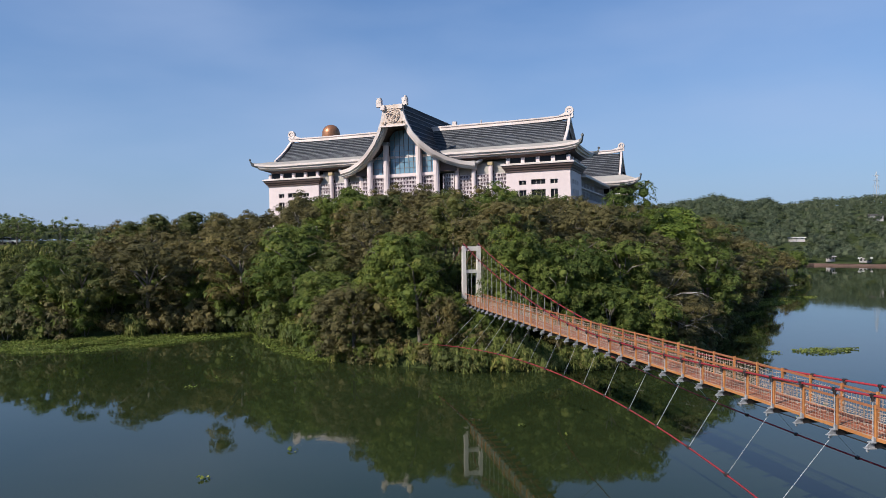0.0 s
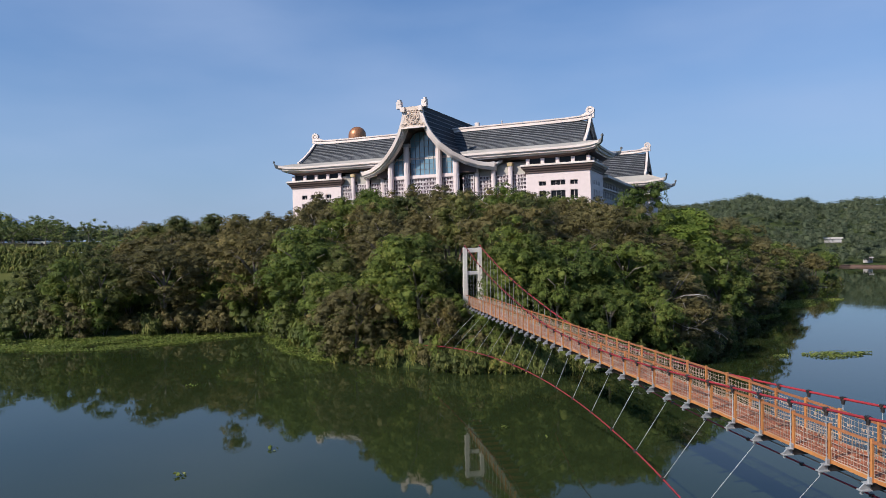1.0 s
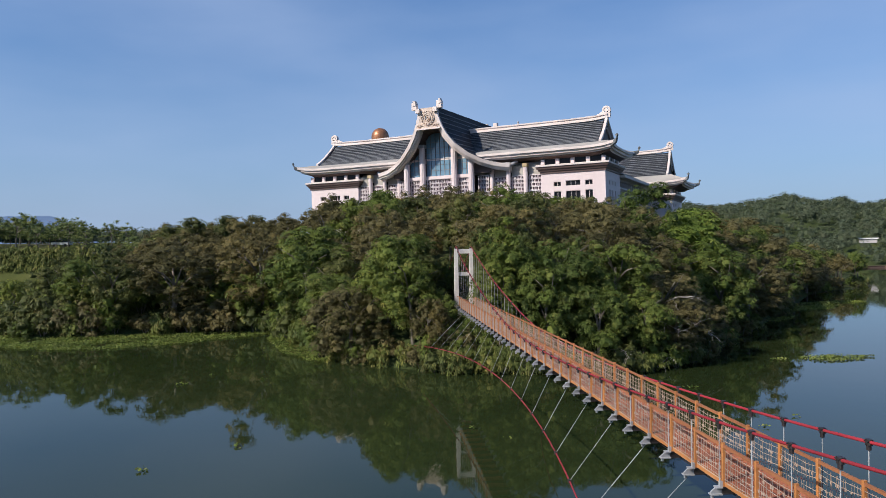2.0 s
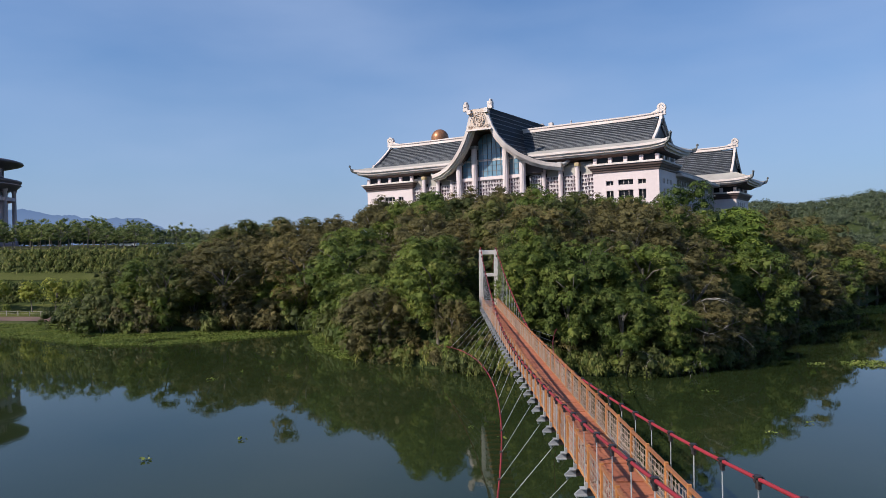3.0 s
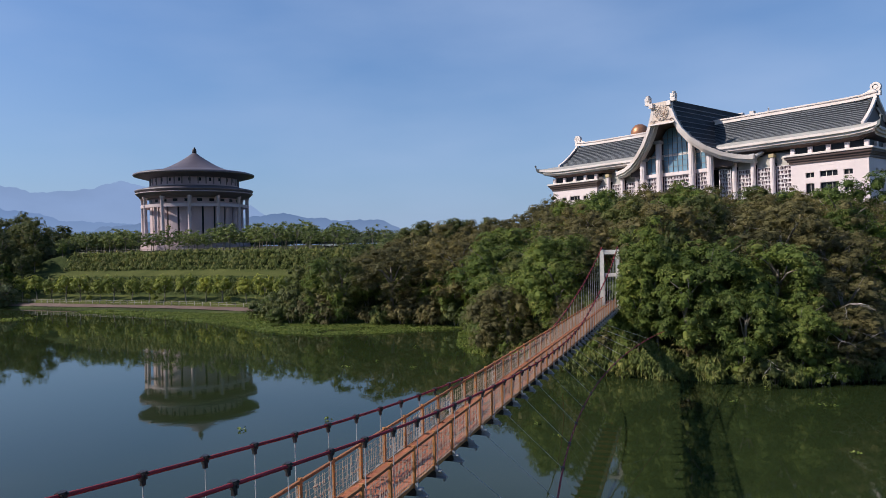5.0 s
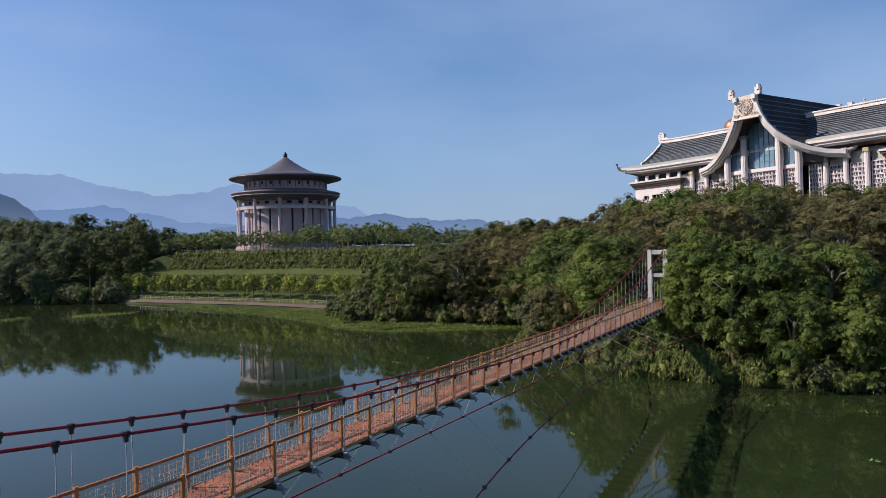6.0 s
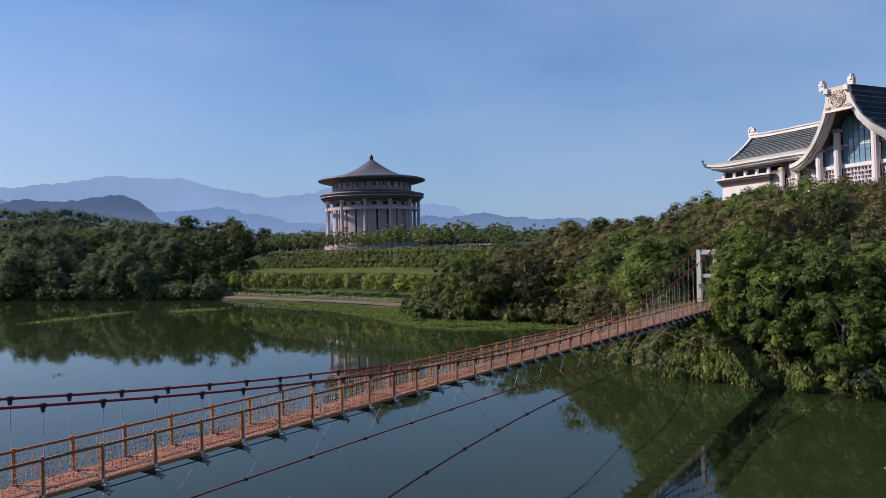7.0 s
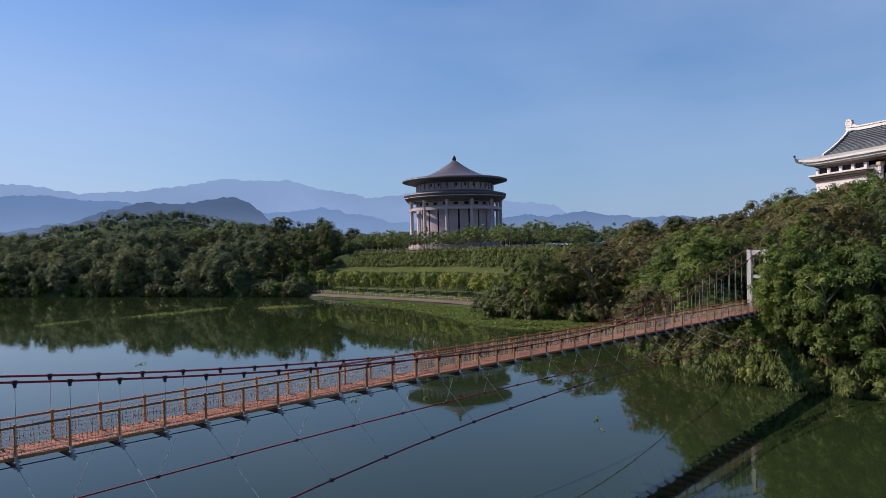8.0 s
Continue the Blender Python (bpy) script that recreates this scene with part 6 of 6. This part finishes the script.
# ---- glowing mountain backdrops with painted haze ----
def mountain(name, radius, peaks, base, color, glow, seed, a0=-100.0, a1=100.0):
    """A ridge on a wide arc; its line runs through (degrees west of north, rise). It glows, with distance haze in its
    colours.
    """
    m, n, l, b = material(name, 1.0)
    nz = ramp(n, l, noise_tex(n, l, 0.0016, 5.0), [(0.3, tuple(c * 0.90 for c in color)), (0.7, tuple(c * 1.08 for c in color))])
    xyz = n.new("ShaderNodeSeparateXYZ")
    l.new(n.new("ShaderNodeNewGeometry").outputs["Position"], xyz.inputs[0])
    # haze painted by height: the colour pales towards the foot
    foot_haze = n.new("ShaderNodeMapRange")
    foot_haze.interpolation_type = "SMOOTHSTEP"
    foot_haze.inputs["From Min"].default_value, foot_haze.inputs["From Max"].default_value = 0.0, radius * 0.075
    foot_haze.inputs["To Min"].default_value, foot_haze.inputs["To Max"].default_value = 0.55, 0.0
    l.new(xyz.outputs["Z"], foot_haze.inputs["Value"])
    nz = mix(n, l, nz, (0.29, 0.395, 0.61), foot_haze.outputs[0])
    # no base colour; the hazy blue is all emission
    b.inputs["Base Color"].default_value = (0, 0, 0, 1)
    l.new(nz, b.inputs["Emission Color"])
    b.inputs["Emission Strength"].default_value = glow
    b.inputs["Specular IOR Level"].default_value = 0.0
    az = np.arange(a0, a1 + 0.01, 0.16)
    at, up = np.array(peaks).T[:, ::-1] if peaks[0][0] > peaks[-1][0] else np.array(peaks).T
    h = np.interp(az, at, up, base, base)
    jag = np.array([0.0035 * noise.fractal(Vector((q * 0.35, seed, 0)), 1.0, 2.0, 5) + 0.0024 * noise.fractal(Vector((q * 1.5, seed, 4)), 0.9, 2.0, 4) for q in az])
    h = h + jag * np.minimum(1.0, h / 0.03)
    vs, fs = [], []
    for q, hh in zip(az, h):
        for rr, zz in ((radius * 0.82, -6.0), (radius * 0.93, max(-5, hh * radius * 0.55)), (radius, hh * radius), (radius * 1.04, -6.0)):
            vs.append((-math.sin(radians(q)) * rr, math.cos(radians(q)) * rr, zz))
    for i in range(len(az) - 1):
        for k in range(3):
            fs.append((4 * i + k, 4 * i + k + 1, 4 * i + 5 + k, 4 * i + 4 + k))
    tagged(part(name, Geo().add(vs, fs), m, smooth=True), "glowing mountain ridge backdrop with blue haze painted in", "mountain", kind="structure")


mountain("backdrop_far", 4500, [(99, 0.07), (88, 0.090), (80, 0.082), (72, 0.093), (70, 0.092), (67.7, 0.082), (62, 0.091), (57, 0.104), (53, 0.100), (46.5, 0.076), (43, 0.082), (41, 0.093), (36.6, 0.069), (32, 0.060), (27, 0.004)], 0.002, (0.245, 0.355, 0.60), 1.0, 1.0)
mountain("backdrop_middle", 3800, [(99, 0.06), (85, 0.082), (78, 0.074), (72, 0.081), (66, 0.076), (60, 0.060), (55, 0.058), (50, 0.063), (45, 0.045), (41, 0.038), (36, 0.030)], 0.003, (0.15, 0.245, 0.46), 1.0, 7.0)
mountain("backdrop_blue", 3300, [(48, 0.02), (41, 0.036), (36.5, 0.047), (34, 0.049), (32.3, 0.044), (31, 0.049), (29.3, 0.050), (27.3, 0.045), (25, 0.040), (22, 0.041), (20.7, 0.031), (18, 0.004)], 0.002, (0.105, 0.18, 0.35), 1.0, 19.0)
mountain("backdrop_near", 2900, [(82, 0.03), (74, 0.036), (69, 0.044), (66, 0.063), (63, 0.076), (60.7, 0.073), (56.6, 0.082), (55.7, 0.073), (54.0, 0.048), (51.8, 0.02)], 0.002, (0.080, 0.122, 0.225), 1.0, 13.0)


# ---- small things far off ----
def far_shed(x, y, z, w, d, h, turn, label, roof):
    t = thing("far_house", label, "house", "houses on the far hills", pose(x, y, z, 0, 0, turn))
    part("wall", Geo().bevel_box(-w / 2, -d / 2, -1.5, w / 2, d / 2, h, 0.1), STONE_DIM, t)
    part("roof", Geo().add([(-w / 2 - 0.6, -d / 2 - 0.6, h), (w / 2 + 0.6, -d / 2 - 0.6, h), (w / 2 + 0.6, d / 2 + 0.6, h), (-w / 2 - 0.6, d / 2 + 0.6, h), (-w / 2 - 0.6, 0, h + 0.16 * d), (w / 2 + 0.6, 0, h + 0.16 * d)],
                           [(0, 1, 5, 4), (2, 3, 4, 5), (0, 4, 3), (1, 2, 5), (3, 2, 1, 0)]), roof, t)
    for k in range(3):
        part("window", Geo().box(-w / 2 + w * (k + 0.3) / 3, -d / 2 - 0.05, h * 0.35, -w / 2 + w * (k + 0.7) / 3, -d / 2 + 0.02, h * 0.75), GLASS_DARK, t)


for x, y, w, d, h, turn, label, roof in (
        (264.7, 338.9, 8.0, 4.0, 0.5, -40, "long low house with a white roof among trees", CONCRETE),
        (380.7, 410.7, 8.0, 6.0, 3.4, -35, "pale house with a brown roof on the far slope", ROOF_BROWN),
        (269.7, 297.4, 5.0, 4.0, 1.6, -45, "small white-roofed shed near the far shore", CONCRETE),
        (258.6, 307.1, 4.0, 3.5, 1.8, -40, "small white house near the far shore", STONE_DIM)):
    far_shed(x, y, float(height(np.array([x]), np.array([y]))[0]) + 0.2, w, d, h, turn, label, roof)

pylon = thing("power_pylon", "thin steel lattice pylon on the far ridge", "pylon", m=Matrix.Translation((476.2, 513.1, 40.0)))
for sx in (-1, 1):
    for sy in (-1, 1):
        part("leg", Geo().tube([(sx * 2.2, sy * 2.2, -8), (sx * 0.9, sy * 0.9, 16), (sx * 0.2, sy * 0.2, 26)], 0.16, 4), STEEL, pylon)
for z in (14, 18.5, 22.5):
    part("cross_arm", Geo().tube([(-3.6, 0, z), (0, 0, z + 0.6), (3.6, 0, z)], 0.14, 4), STEEL, pylon)
for k in range(6):
    z0, z1 = -6 + 5 * k, -1 + 5 * k
    w0, w1 = np.interp([z0, z1], [-8, 16, 26], [2.2, 0.9, 0.2])
    for sgn in (-1, 1):
        part("brace", Geo().tube([(-w0 * sgn, -w0, z0), (w1 * sgn, -w1, z1)], 0.09, 4), STEEL, pylon)

embankment = thing("embankment", "low concrete embankment along the far shore", "wall")
bank = [(170, 246), (187, 285), (216, 305), (245, 302), (263, 275), (310, 224), (420, 109), (640, 10)]
for (xa, ya), (xb, yb) in zip(bank[:-1], bank[1:]):
    ln = math.hypot(xb - xa, yb - ya)
    m = pose(xa, ya, 0, 0, 0, math.degrees(math.atan2(yb - ya, xb - xa)))
    part("wall", Geo().bevel_box(0, -0.6, -1.0, ln, 0.6, 0.75, 0.05), ASPHALT, embankment, m=m)
    part("coping", Geo().bevel_box(0, -0.8, 0.754, ln, 0.8, 0.95, 0.05), ASPHALT, embankment, m=m)

# bare branches that reach over the water
dead = random.Random(33)
for x, y, z, an in ((47.0, 80.0, 3.4, -60), (44.6, 78.0, 2.2, -110), (50.0, 83.0, 3.0, -30), (57.0, 94.0, 3.0, -40), (44.2, 78.2, 5.6, -80), (63.0, 99.0, 4.5, -35), (46.4, 79.0, 7.6, -70), (37.5, 76.4, 2.4, -95), (48.6, 80.6, 5.2, -50)):
    br = thing("bare_branch", "pale leafless branch leaning over the water", "branch", "bare branches over the water", pose(x, y, z, 0, 0, an))
    def limb(p, d, ln, r, depth):
        pts = [Vector(p)]
        for k in range(4):
            d = (d + Vector((dead.uniform(-0.25, 0.25), dead.uniform(-0.3, 0.3), dead.uniform(-0.3, 0.22)))).normalized()
            pts.append(pts[-1] + d * ln / 4)
        part("limb", Geo().tube(pts, [r, r * 0.85, r * 0.65, r * 0.45, r * 0.2], 5), BARE_WOOD, br)
        if depth:
            for k in (1, 2, 3)[2 - depth:]:
                limb(pts[k], (d + Vector((dead.uniform(-0.5, 0.5), dead.uniform(-0.9, 0.9), dead.uniform(-0.3, 0.5)))).normalized(), ln * 0.55, r * 0.5, depth - 1)
    limb((-2.5, 0, -0.3), Vector((1, 0, 0.12)), 4.8, 0.07, 2)
